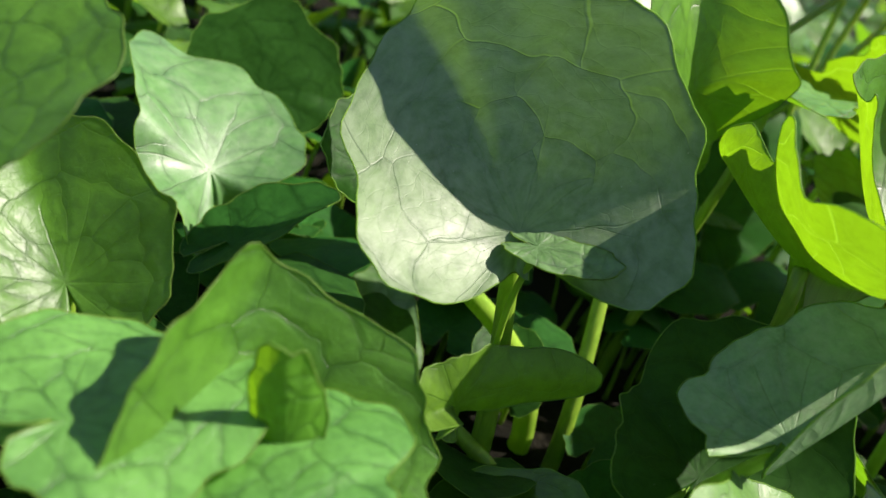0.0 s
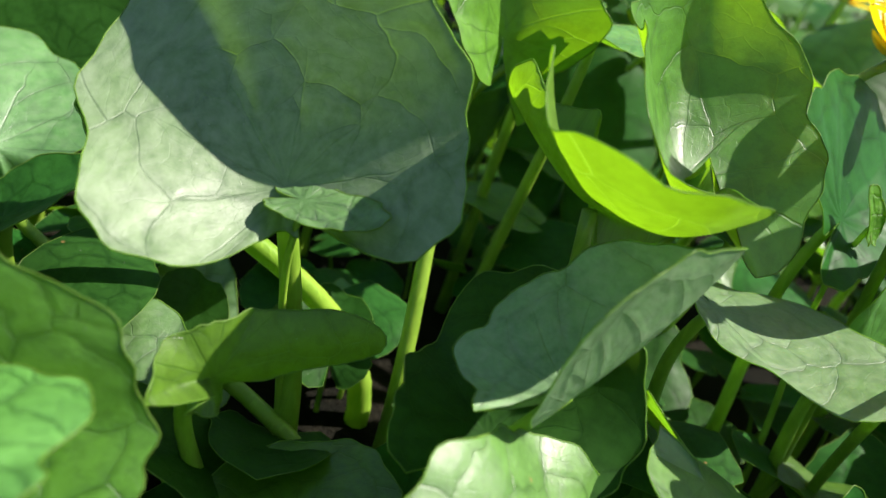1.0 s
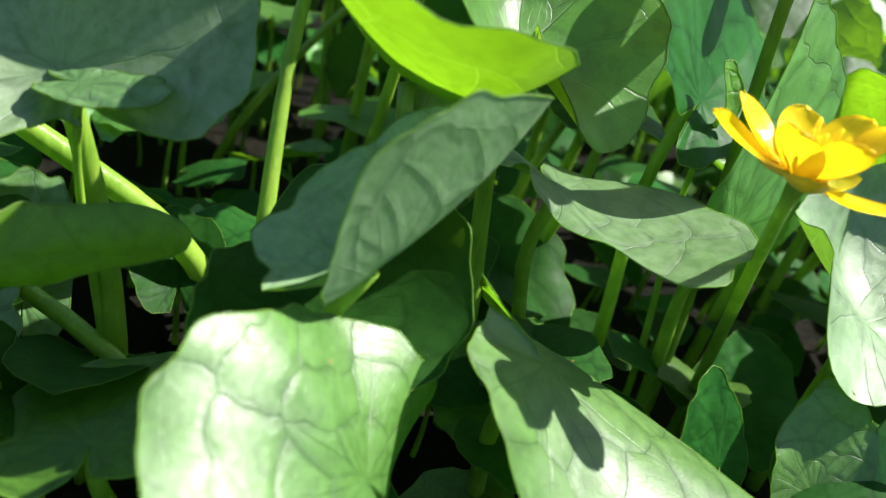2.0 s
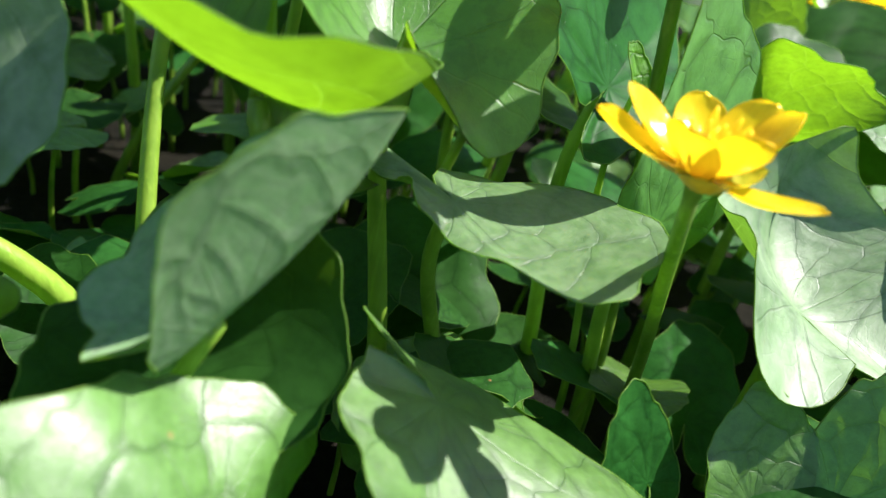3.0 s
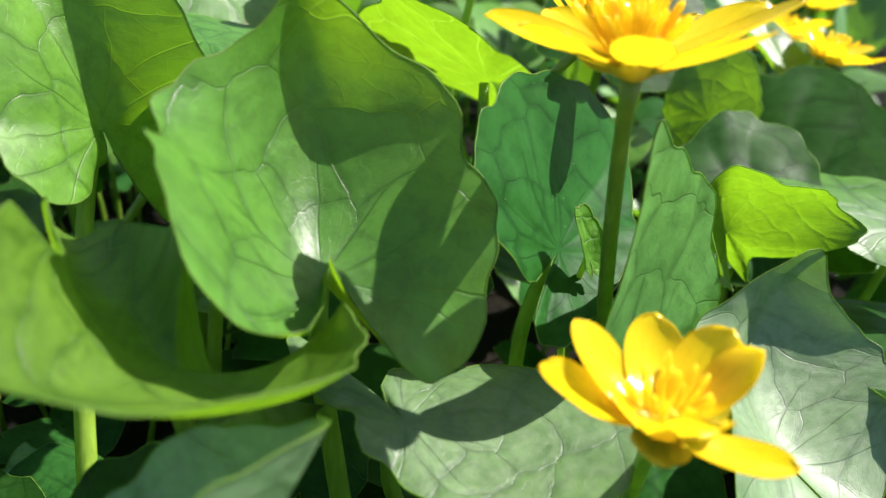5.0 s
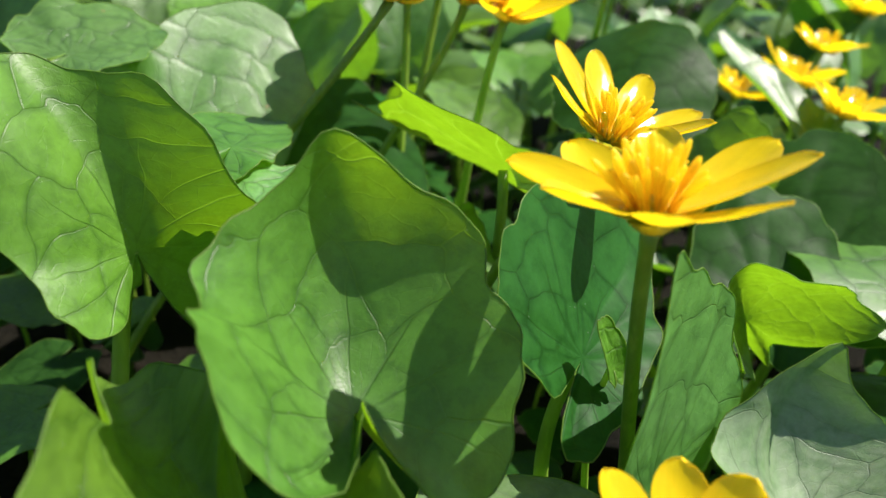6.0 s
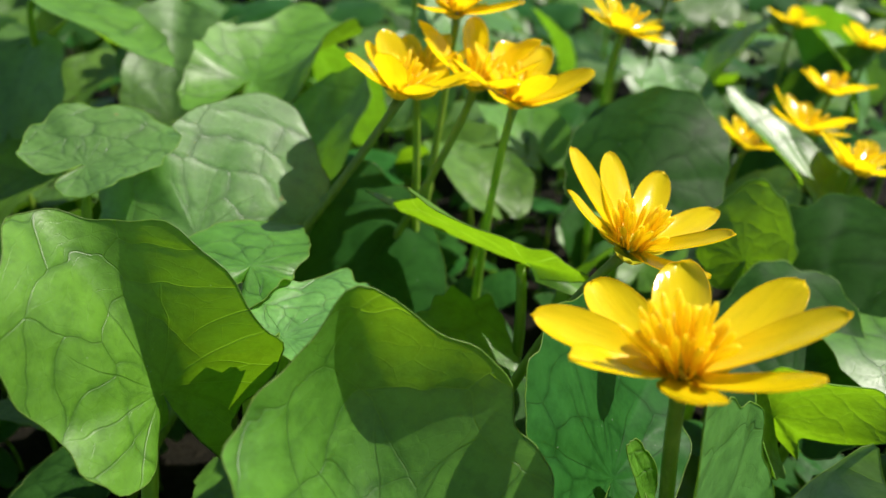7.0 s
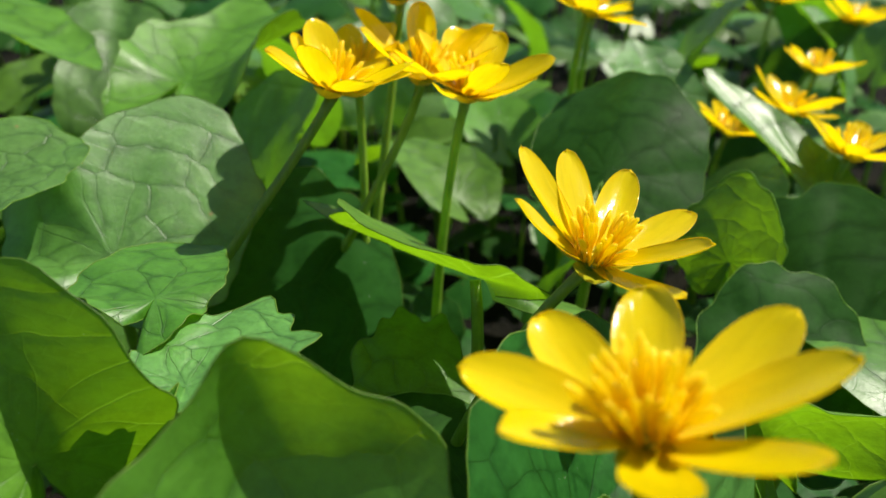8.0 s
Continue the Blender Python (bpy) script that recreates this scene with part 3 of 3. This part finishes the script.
leaf((79.7, 105.7, 68.7, 24.4, 0.9, -2.8), GREEN, 36.8, (0.89, 0.88, 0.84, 0.69, 0.66, 0.69, 0.61, 0.5), (0.87, 0.8, 0.66, 0.59, 0.55, 0.47, 0.33, 0.15), 57.5, 16, roll_left=-11.4, roll_right=-4, bend=71.8, sway=(0.01, -0.04, 0.04, 0.06, -0.07, 0.03, 0.07, -0.02), wave=0.25, rough=0.35, seed=12, root=(88, 108), stalk=1.5, way=(0, -0.1, -1), label="large upright heart-shaped green leaf")
leaf((55.2, 139.1, 74.1, 70.4, -8.1, 53.6), FRESH, 31, (0.96, 0.89, 0.75, 0.56, 0.55, 0.34, 0.19, 0.16), (0.9, 0.84, 0.73, 0.46, 0.49, 0.44, 0.47, 0.54), 12.8, 68.2, roll_left=-15.5, roll_right=-5.1, bend=-18.7, sway=(-0.01, -0.01, -0.06, 0, 0, -0.05, 0.05, -0.06), wave=0.25, rough=0.35, seed=13, root=(52, 112), stalk=1.4, label="green leaf folded in a V, one half lit through")
leaf((62.1, 58.7, 34.9, 56.3, -22.1, 74.1), SATIN, 24, (1.06, 1.01, 0.93, 0.82, 0.71, 0.61, 0.5, 0.4), (0.93, 0.85, 0.76, 0.74, 0.71, 0.78, 0.81, 0.76), 4, -6.6, roll_left=10.8, roll_right=-2.5, bend=-40.2, sway=(0.01, 0, -0.04, 0, 0.04, -0.05, 0.01, 0.08), wave=0.25, rough=0.35, seed=14, label="rounded green leaf with dark sunken veins")
leaf((84.6, 75.1, 39.6, -26.1, -4, -116.8), SATIN, 34, (0.84, 0.68, 0.57, 0.49, 0.44, 0.41, 0.4, 0.39), (0.95, 0.88, 0.81, 0.71, 0.54, 0.44, 0.33, 0.31), -15.4, -4.7, roll_left=-13, roll_right=-10.6, bend=22.8, sway=(0, 0.01, 0, -0.04, -0.01, -0.03, 0.02, 0.01), wave=0.25, rough=0.35, seed=15, label="pale veined leaf sloping forward")
leaf((146, 94.7, 41.5, 9.1, 38.4, 10.5), PALE_SHEEN, 40.3, (0.81, 0.61, 0.49, 0.5, 0.51, 0.47, 0.41, 0.33), (0.87, 0.82, 0.78, 0.59, 0.53, 0.5, 0.47, 0.22), -17.2, 59.8, roll_left=-5.8, roll_right=18, bend=77.3, sway=(0.16, -0.02, 0.01, -0.02, -0.04, 0.03, 0.11, 0), wave=0.25, rough=0.35, seed=16, label="sunlit leaf, grey-white sheen painted along its veins")
leaf((122.8, 103.6, 48.7, 85.3, 2.6, 23.7), SATIN, 36, (1.07, 0.8, 0.49, 0.29, 0.21, 0.2, 0.22, 0.26), (0.91, 0.89, 0.75, 0.64, 0.5, 0.4, 0.33, 0.27), 3.1, -2.5, roll_left=5.6, roll_right=4.7, bend=-7.1, sway=(0.04, -0.02, 0.02, -0.02, 0, -0.02, 0.01, -0.03), wave=0.25, rough=0.35, seed=17, label="narrow folded grey-green leaf standing upright")
leaf((152.5, 126.9, 61.7, 80.1, -23.4, 1.9), FRESH, 16.4, (0.97, 1.01, 1.04, 0.99, 0.87, 0.74, 0.67, 0.66), (1.03, 1.09, 1.28, 1.26, 1.18, 0.79, 0.47, 0.66), 46.8, 49.1, roll_left=18.9, roll_right=5.7, bend=43.5, sway=(0.02, 0.05, -0.05, 0, 0.1, 0.01, 0, 0.12), wave=0.25, rough=0.35, seed=18, label="lime-green leaf with a drooping edge")
leaf((115.4, 116.2, 65.2, 23.4, 40, -23.5), DEEP_SHADE, 32.9, 22.6, 10, 19.2, 21.9, seed=19, outline="heart", roll_left=-8, roll_right=-0, bend=0.2, lobes=-0.1, backs=(0.9, 1.2), label="dark green leaf with sunlit edges")
leaf((121.1, 165.3, 75.1, -4.2, 36, 31.3), FRESH, 46.3, (0.65, 0.59, 0.55, 0.64, 0.6, 0.3, 0.26, 0.38), (0.98, 0.91, 0.66, 0.58, 0.53, 0.48, 0.41, 0.31), 8.9, 8.9, roll_left=-21.3, roll_right=-5.4, bend=15.1, sway=(0.02, -0.02, -0.02, 0.01, 0, -0.01, -0.02, 0.02), wave=0.25, rough=0.35, seed=20, label="bright green leaf seen edge on")
leaf((162.3, 195.4, 78.8, 35.9, 5.4, -41.4), DEEP_SHADE, 31.5, (1.03, 1.02, 0.91, 0.7, 0.59, 0.51, 0.42, 0.33), (1, 0.93, 0.79, 0.69, 0.66, 0.57, 0.46, 0.34), -20.5, -10.9, roll_left=-7.4, roll_right=-4, bend=-10, sway=(-0.02, 0, 0, 0.02, 0, 0.02, 0, 0.02), wave=0.25, rough=0.35, seed=21, label="large rounded dark blue-green leaf")
leaf((61.8, 202.6, 68.8, 41.7, 10.5, -16.3), SATIN, 35.3, (0.89, 0.67, 0.56, 0.68, 0.57, 0.38, 0.28, 0.2), (1.12, 1.05, 0.91, 0.69, 0.59, 0.5, 0.41, 0.32), 3.5, -10.5, roll_left=-5.4, roll_right=-4.9, bend=4.8, sway=(-0.01, -0.02, 0.02, 0.01, 0.03, -0.06, -0.08, -0.02), wave=0.25, rough=0.35, seed=22, label="large pale leaf with fanned veins")
leaf((69.9, 163, 80.6, -1.1, 4.1, -26.4), GREEN, 23.2, (0.93, 0.85, 0.74, 0.63, 0.54, 0.42, 0.34, 0.31), (0.77, 0.59, 0.45, 0.32, 0.32, 0.34, 0.44, 0.5), 0.4, -6.6, roll_left=0.5, roll_right=2.3, bend=-6.2, sway=(0.01, 0, -0.01, 0.03, 0.02, -0.01, -0.04, 0.01), wave=0.25, rough=0.35, seed=23, label="small green leaf beside a flower stem")
leaf((72.9, 144.9, 77.2, 0.4, -1.4, -23.2), SATIN, 18.1, (0.83, 0.77, 0.52, 0.56, 0.6, 0.58, 0.5, 0.41), (1.13, 1.01, 0.98, 0.87, 0.75, 0.63, 0.54, 0.45), 14.9, 9.3, roll_left=4.4, roll_right=0.3, bend=8.3, sway=(-0.04, 0, 0.02, 0.01, -0.02, -0.03, 0.02, -0.02), wave=0.25, rough=0.35, seed=24, notch=0.06, label="light green leaf with a scalloped margin")
leaf((80.9, 270, 85.1, 14.9, -3.7, -28.3), FRESH, 47.7, (0.66, 0.57, 0.52, 0.4, 0.36, 0.42, 0.55, 0.55), (0.92, 0.85, 0.77, 0.67, 0.52, 0.47, 0.42, 0.36), 26.7, 15, roll_left=9.8, roll_right=9.2, bend=12.9, sway=(-0.02, 0, -0.06, -0.03, -0.03, -0.05, 0.06, -0.02), wave=0.25, rough=0.35, seed=25, label="bright green leaf catching the sun")
leaf((41.5, 205.7, 84.7, 13.3, 11.2, -55.5), SATIN, 20.5, 19.5, 12.3, 5, 7, seed=26, label="green leaf with a drooping lobe")
leaf((22.4, 310, 101.1, -164.3, 9.1, 51.2), FRESH, 50, 12.2, 20.8, -15, -9, seed=27, label="bright folded leaf behind the others")
leaf((96, 192, 36, 58, 0, -8), DEEP_SHADE, 50, 22, 22, -8, -8, seed=28, outline="round", bend=-15, label="broad dark green leaf with a pale spot")
leaf((104.4, 151.3, 57.6, 19.6, 7.1, -15.4), GREEN, 24.3, 9.4, 10.8, 6, 5, seed=29, outline="round", notch=0.045, label="dark green scalloped leaf in shade")
leaf((179.5, 172.6, 66, 74, 0, -42), FRESH, 18, 11, 10, 19, 19, seed=30, label="lime-green leaf lit from behind")
leaf((226.8, 194.9, 64.4, 29.1, -0, 16.8), GREEN, 48.1, 8.7, 10.9, 23, 21, seed=31, outline="round", label="slender grey-green leaf standing askew")
leaf((187.5, 149.6, 54.9, 34, -12, -38.4), DEEP_SHADE, 41.4, 19.5, 22.6, -6, -5, seed=32, outline="kidney", label="large dark green leaf in shade")
leaf((168, 139.1, 55.3, 32, 6.5, -31.5), DEEP_SHADE, 29.9, 15.9, 14.9, 2, 2, seed=33, outline="kidney", label="large dark green leaf in shade")
leaf((109.8, 133.3, 56.3, 11.9, -3.1, 12.7), DEEP_SHADE, 24.8, 11.9, 14.2, -17, -14, seed=34, label="dark green leaf with pale vein rays")
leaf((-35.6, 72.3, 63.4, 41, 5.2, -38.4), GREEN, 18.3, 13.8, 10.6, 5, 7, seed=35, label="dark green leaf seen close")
leaf((-20.2, 161.2, 42.7, 58, 0, 2), DEEP_SHADE, 20, 17.6, 15.5, -3, -3, seed=36, label="dim green leaf farther back")
leaf((-14.4, 115.3, 32.1, 31.8, -5.9, -63.2), DEEP_SHADE, 19.7, 9.3, 10.2, 21, 21, seed=37, label="small folded leaf in the shade")
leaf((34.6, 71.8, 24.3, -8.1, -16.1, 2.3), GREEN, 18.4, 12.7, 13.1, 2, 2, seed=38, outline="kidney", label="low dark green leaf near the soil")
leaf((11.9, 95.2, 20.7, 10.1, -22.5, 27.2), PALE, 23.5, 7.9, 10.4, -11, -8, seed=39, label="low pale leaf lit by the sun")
leaf((92.4, 122.8, 15.9, 30, -0.6, -19.2), DEEP_SHADE, 28.2, 14.1, 18.2, 0, 0, seed=40, label="dark leaf low in the shade")
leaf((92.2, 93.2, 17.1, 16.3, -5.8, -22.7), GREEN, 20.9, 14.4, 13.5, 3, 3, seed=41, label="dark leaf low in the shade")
leaf((142, 101.7, 13, 19.8, -0.4, -29.9), DEEP_SHADE, 22.5, 10.3, 10.5, -9, -8, seed=42, outline="kidney", label="round dark leaf low in the shade")
leaf((116.4, 76, 25.5, 62, -8.9, 18.1), DEEP_SHADE, 14.4, 7.6, 5.1, 4, 6, seed=43, label="small pale leaf near the soil, darkened in place of shade")
leaf((130, 71.3, 25, 60, -3.3, -12.6), SATIN, 16.2, 7.5, 9.1, 11, 9, seed=44, wave=1.2, label="small crumpled light green leaf")
leaf((139.4, 68.8, 28, 62, 5.2, -42.6), SATIN, 20.7, 6.3, 9.8, 5, 3, seed=45, label="small green leaf near the soil")
leaf((118, 112, 66, 62, 0, 24), FRESH, 7.5, 2.2, 2.6, 22, 22, seed=46, root=(124, 112), stalk=0.6, outline="round", label="tiny lime-green young leaf beside a flower stem")
# Curled lobe of the first leaf, added as a leaf with its own stalk.
leaf((27.2, 93.2, 57.2, 12, 18, -112), PALE, 11.5, 3.6, 4.2, 1, 1, seed=47, outline="kidney", root=(33, 97.5), stalk=0.6, label="pale curled lobe of the big kidney leaf, built as a separate leaf")
# Upright fold of the pale-veined leaf (seed 6), added as its own leaf.
leaf((1.6, 55.7, 47.2, 84, -16.3, 0.7), FRESH, 11.2, 3.5, 4.2, -31, -18, seed=48, outline="round", root=(8, 52), label="lime-green upright fold of the leaf beside it, built as a separate leaf")
leaf((4, 112, 53, 40, 0, 20), DEEP_SHADE, 14, 8, 8, 5, 5, seed=49, root=(48, 121), stalk=2.0, leave=(0.6, 0.12, -0.8), label="small dark leaf on a thick slanting stalk")
leaf((16.7, 115.6, 11, 27.5, -18, 1.7), PALE, 25.9, 10.4, 8, 4, 5, seed=50, outline="kidney", label="pale green leaf half hidden by others")
leaf((40.3, 126.4, 12.3, 28.7, -8.5, -3.8), SATIN, 15.2, 4.8, 4.9, 12, 12, seed=51, label="small sunlit green leaf low down")

# ---- the flowers ----
flower((109.3, 99, 95.3), (-0.11, 0.11, 1.0), [(135, 16, 17), (93, 15, 18), (56, 14, 19.8), (15, 17, 19.6), (-25, 23, 17.6), (-69, 21, 15.8), (179, 22, 13.6), (-119, 23, 14.8)], (130, 113), stalk=0.95, stamens=40, width=6.4, label="wide-open glossy yellow flower above the green leaves", seed=2, way=(0.12, 0.12, -1))
flower((105.3, 75, 68.6), (0.03, 0.03, 1.0), [(151, 18, 12.2), (118, 31, 12.6), (67, 31, 12.3), (29, 41, 12.6), (-7, 45, 11.9), (-38, 4, 12.2), (-100, 44, 10), (-150, 42, 10)], (134, 108), stalk=0.95, width=6.8, stamens=26, inner=0.74, curve=24, label="half-open cupped yellow flower on a short green stem", seed=1, way=(0.35, 0.45, -0.8))
flower((126.5, 139, 89.6), (0.17, -0.14, 1.0), [(115, 30, 19.2), (88, 30, 19), (50, 18, 21.4), (15, 17, 20), (-45, 37, 16.4), (-73, 18, 15.2), (162, 31, 14.4)], (100, 150), stalk=0.9, stamens=34, width=5.6, label="open yellow flower leaning on a slanting stem", seed=3, way=(-0.7, 0.2, -0.7))
flower((103, 192, 101), (0.2, -0.05, 1.0), ring(8, 32, 15, 4), (40, 188), stamens=18, width=6.6, seed=4, label="open yellow flower in a cluster of blooms", way=(-0.5, 0, -0.9))
flower((130, 197, 97), (0.2, -0.1, 1.0), ring(8, 28, 18, 5), (127, 206), stamens=18, width=6.8, seed=5, label="open yellow flower in a cluster of blooms")
flower((124, 206, 99), (0.15, -0.2, 1.0), ring(8, 34, 18, 6), (84, 212), stamens=18, width=6.8, seed=6, label="open yellow flower in a cluster of blooms")
flower((113, 216, 97), (-0.1, -0.1, 1.0), ring(8, 34, 16, 7), (110, 200), stamens=16, width=6.8, seed=7, label="open yellow flower in a cluster of blooms")
flower((124, 222, 112), (0.0, -0.2, 1.0), ring(8, 30, 17, 8), (108, 208), stamens=16, width=6.8, seed=8, label="open yellow flower in a cluster of blooms")
for i, (x, y, z, a) in enumerate(((179, 240, 104, 15), (230, 241, 68, 14), (252, 242, 72, 16), (234, 200, 74, 14), (279, 262, 78, 15), (215, 300, 92, 15), (330, 300, 85, 15), (250, 330, 100, 15), (160, 380, 95, 15), (360, 380, 80, 15), (60, 420, 85, 15), (300, 460, 90, 15), (200, 520, 85, 15), (440, 470, 80, 15))):
    flower((x, y, z), (0.25, -0.1 + 0.02 * i, 1), ring(8, 20 + 3 * (i % 4), a, 30 + i), (x + 4, y + 6), stamens=10, width=6, seed=40 + i, label="yellow flower farther back among the leaves")


# ---- the carpet of other leaves ----
def carpet_leaf(mat, height, length, tilt, fold, roll, bend, outline, seed, fine=True):
    """A leaf at the world's middle, its stalk's foot at the origin, to be copied."""
    thing = new("leaf")
    rings, spokes = (8, 40) if fine else (5, 24)
    me = blade_mesh(mat, length, length * 0.56, length * 0.56, fold, fold, roll, roll, bend, wave=0.8, seed=seed, outline=outline, rings=rings, spokes=spokes, notch=0.022)
    b = child("blade", me, thing)
    m = pose(0, 0, height * MM, tilt, 0, 0)
    b.matrix_basis = m
    child("petiole", petiole_mesh(m.translation - Vector((0, 0, 0.6 * MM)), Vector((0, 0.006, -0.002)), (0, 0.3, -1), 1.0, 8), thing)
    return tagged(thing, "green heart-shaped leaf in the carpet of leaves", "leaf", "leaves of the patch")


rnd = random.Random(11)
# Dark kinds dominate: the shade deep in the carpet is put into the colour.
low = [carpet_leaf((DEEP_SHADE, DEEP_SHADE, DEEP_SHADE, GREEN)[i % 4], 20 + 3 * i, 22 + 1.6 * i, rnd.uniform(-12, 35), rnd.uniform(0, 18), rnd.uniform(-20, 20), rnd.uniform(-30, 10), ("kidney", "heart", "round")[i % 3], 200 + i) for i in range(6)]
high = [carpet_leaf((DEEP_SHADE, SATIN, FRESH, DEEP_SHADE, GREEN, DEEP_SHADE, SATIN, DEEP_SHADE)[i % 8], 44 + 4 * i, 29 + 1.7 * i, rnd.uniform(-20, 72), rnd.uniform(0, 34), rnd.uniform(-25, 30), rnd.uniform(-35, 20), ("kidney", "heart", "round", "spade")[i % 4], 300 + i) for i in range(8)]
used = {}


def stand(x, y, turn, size):
    return pose(x, y, 0, rnd.uniform(-6, 6), rnd.uniform(-6, 6), turn) @ Matrix.Scale(size, 4)


def settle(thing, x, y, turn, size):
    m = stand(x, y, turn, size)
    if thing.name in used:
        return copy_thing(thing, m)
    used[thing.name] = True
    thing.matrix_basis = m
    return thing


def mass(name, kinds, places, label):
    """Many leaves past counting, joined into one mesh."""
    mats, parts, verts, faces, uvs, index = [], [], [], [], [], []
    for kind in kinds:
        pieces = []
        for ob in kind.children:
            co = np.empty(len(ob.data.vertices) * 3)
            ob.data.vertices.foreach_get("co", co)
            co = co.reshape(-1, 3) @ np.array(ob.matrix_basis.to_3x3()).T + np.array(ob.matrix_basis.translation)
            slots = []
            for mat in ob.data.materials:
                if mat not in mats:
                    mats.append(mat)
                slots.append(mats.index(mat))
            uv = np.zeros((len(co), 2))
            if ob.data.uv_layers:
                raw = np.empty(len(ob.data.loops) * 2)
                ob.data.uv_layers[0].data.foreach_get("uv", raw)
                who = np.empty(len(ob.data.loops), dtype=int)
                ob.data.loops.foreach_get("vertex_index", who)
                uv[who] = raw.reshape(-1, 2)
            pieces.append((co, uv, [tuple(p.vertices) for p in ob.data.polygons], [slots[p.material_index] for p in ob.data.polygons]))
        parts.append(pieces)
    n = 0
    for which, m in places:
        turn, shift = np.array(m.to_3x3()).T, np.array(m.translation)
        for co, uv, polys, slots in parts[which]:
            verts.append(co @ turn + shift)
            uvs.append(uv)
            faces += [tuple(n + i for i in p) for p in polys]
            index += slots
            n += len(co)
    uv = np.concatenate(uvs)
    me = mesh_from(name, np.concatenate(verts).tolist(), faces, mats[0], uv)
    for mat in mats[1:]:
        me.materials.append(mat)
    me.polygons.foreach_set("material_index", index)
    return tagged(new(name, me), label, "leaves", kind="stuff")


def spread(count, box, gap, tries=9000):
    """Places inside box, no two nearer than gap(y)."""
    out = []
    for _ in range(tries):
        if len(out) >= count:
            break
        y = box[2] + (box[3] - box[2]) * rnd.random()
        x = rnd.uniform(box[0], box[1] + 0.75 * y)
        if all((x - a) ** 2 + (y - c) ** 2 > gap(y) ** 2 for a, c in out):
            out.append((x, y))
    return out


for i, (x, y) in enumerate(spread(46, (-0.07, 0.13, 0.05, 0.16), lambda y: 0.017)):
    settle(low[i % 6], x, y, rnd.uniform(-70, 70), rnd.uniform(0.6, 0.95) * (0.75 if y < 0.085 else 1.0))
for x, y in spread(165, (-0.12, 0.14, 0.155, 0.42), lambda y: 0.017):
    size = rnd.uniform(0.85, 1.1) * (0.66 if y < 0.25 else 0.95)
    pick = rnd.randrange(8)
    settle(high[1 if pick == 7 and y < 0.26 else pick], x, y, rnd.uniform(-140, 140), size)
# Unseen leaves off to the right, added to cast shade on the low ones.
for i, (x, y) in enumerate(spread(26, (0.175, 0.30, -0.03, 0.15), lambda y: 0.02)):
    settle(high[(4, 1, 0, 3, 5)[i % 5]], x, y, rnd.uniform(-80, 80), rnd.uniform(0.95, 1.2))
plain = [carpet_leaf((DEEP_SHADE, GREEN, DEEP_SHADE, FRESH)[i % 4], 30 + 5 * i, 26 + 2 * i, rnd.uniform(-10, 45), rnd.uniform(0, 22), rnd.uniform(-20, 25), rnd.uniform(-30, 15), ("kidney", "heart", "round")[i % 3], 400 + i, fine=False) for i in range(6)]
# Undergrowth uses only the dark kinds, colour in place of missing shade.
places = [(2 * rnd.randrange(2), stand(x, y, rnd.uniform(-180, 180), rnd.uniform(0.4, 0.68))) for x, y in spread(480, (-0.18, 0.16, -0.06, 0.42), lambda y: 0.009)]
places += [(rnd.randrange(6), stand(x, y, rnd.uniform(-90, 90), rnd.uniform(0.8, 1.15))) for x, y in spread(420, (-0.35, 0.20, 0.40, 0.95), lambda y: 0.017)]
places += [(rnd.randrange(6), stand(x, y, rnd.uniform(-90, 90), rnd.uniform(1.0, 1.5))) for x, y in spread(330, (-0.6, 0.5, 0.95, 2.2), lambda y: 0.03)]
for i in range(2600):
    far, way = 1.9 * math.sqrt(rnd.random()), rnd.uniform(0, 2 * math.pi)
    x, y = 0.1 + far * math.cos(way), 0.3 + far * math.sin(way)
    low_edge = -0.19 if y < 0.4 else -0.35 if y < 0.95 else -0.6
    high_edge = (0.32 if y < 0.15 else 0.16 if y < 0.4 else 0.2 if y < 0.95 else 0.5) + 0.75 * max(y, 0)
    if y < -0.06 or not low_edge < x < high_edge:
        places.append((rnd.randrange(6), stand(x, y, rnd.uniform(-180, 180), rnd.uniform(0.9, 1.4) * (0.8 if far < 0.5 else 1))))
mass("leaf_carpet", plain, places, "dense carpet of small green leaves and stalks")
for thing in plain:
    for ob in (*thing.children, thing):
        bpy.data.objects.remove(ob)
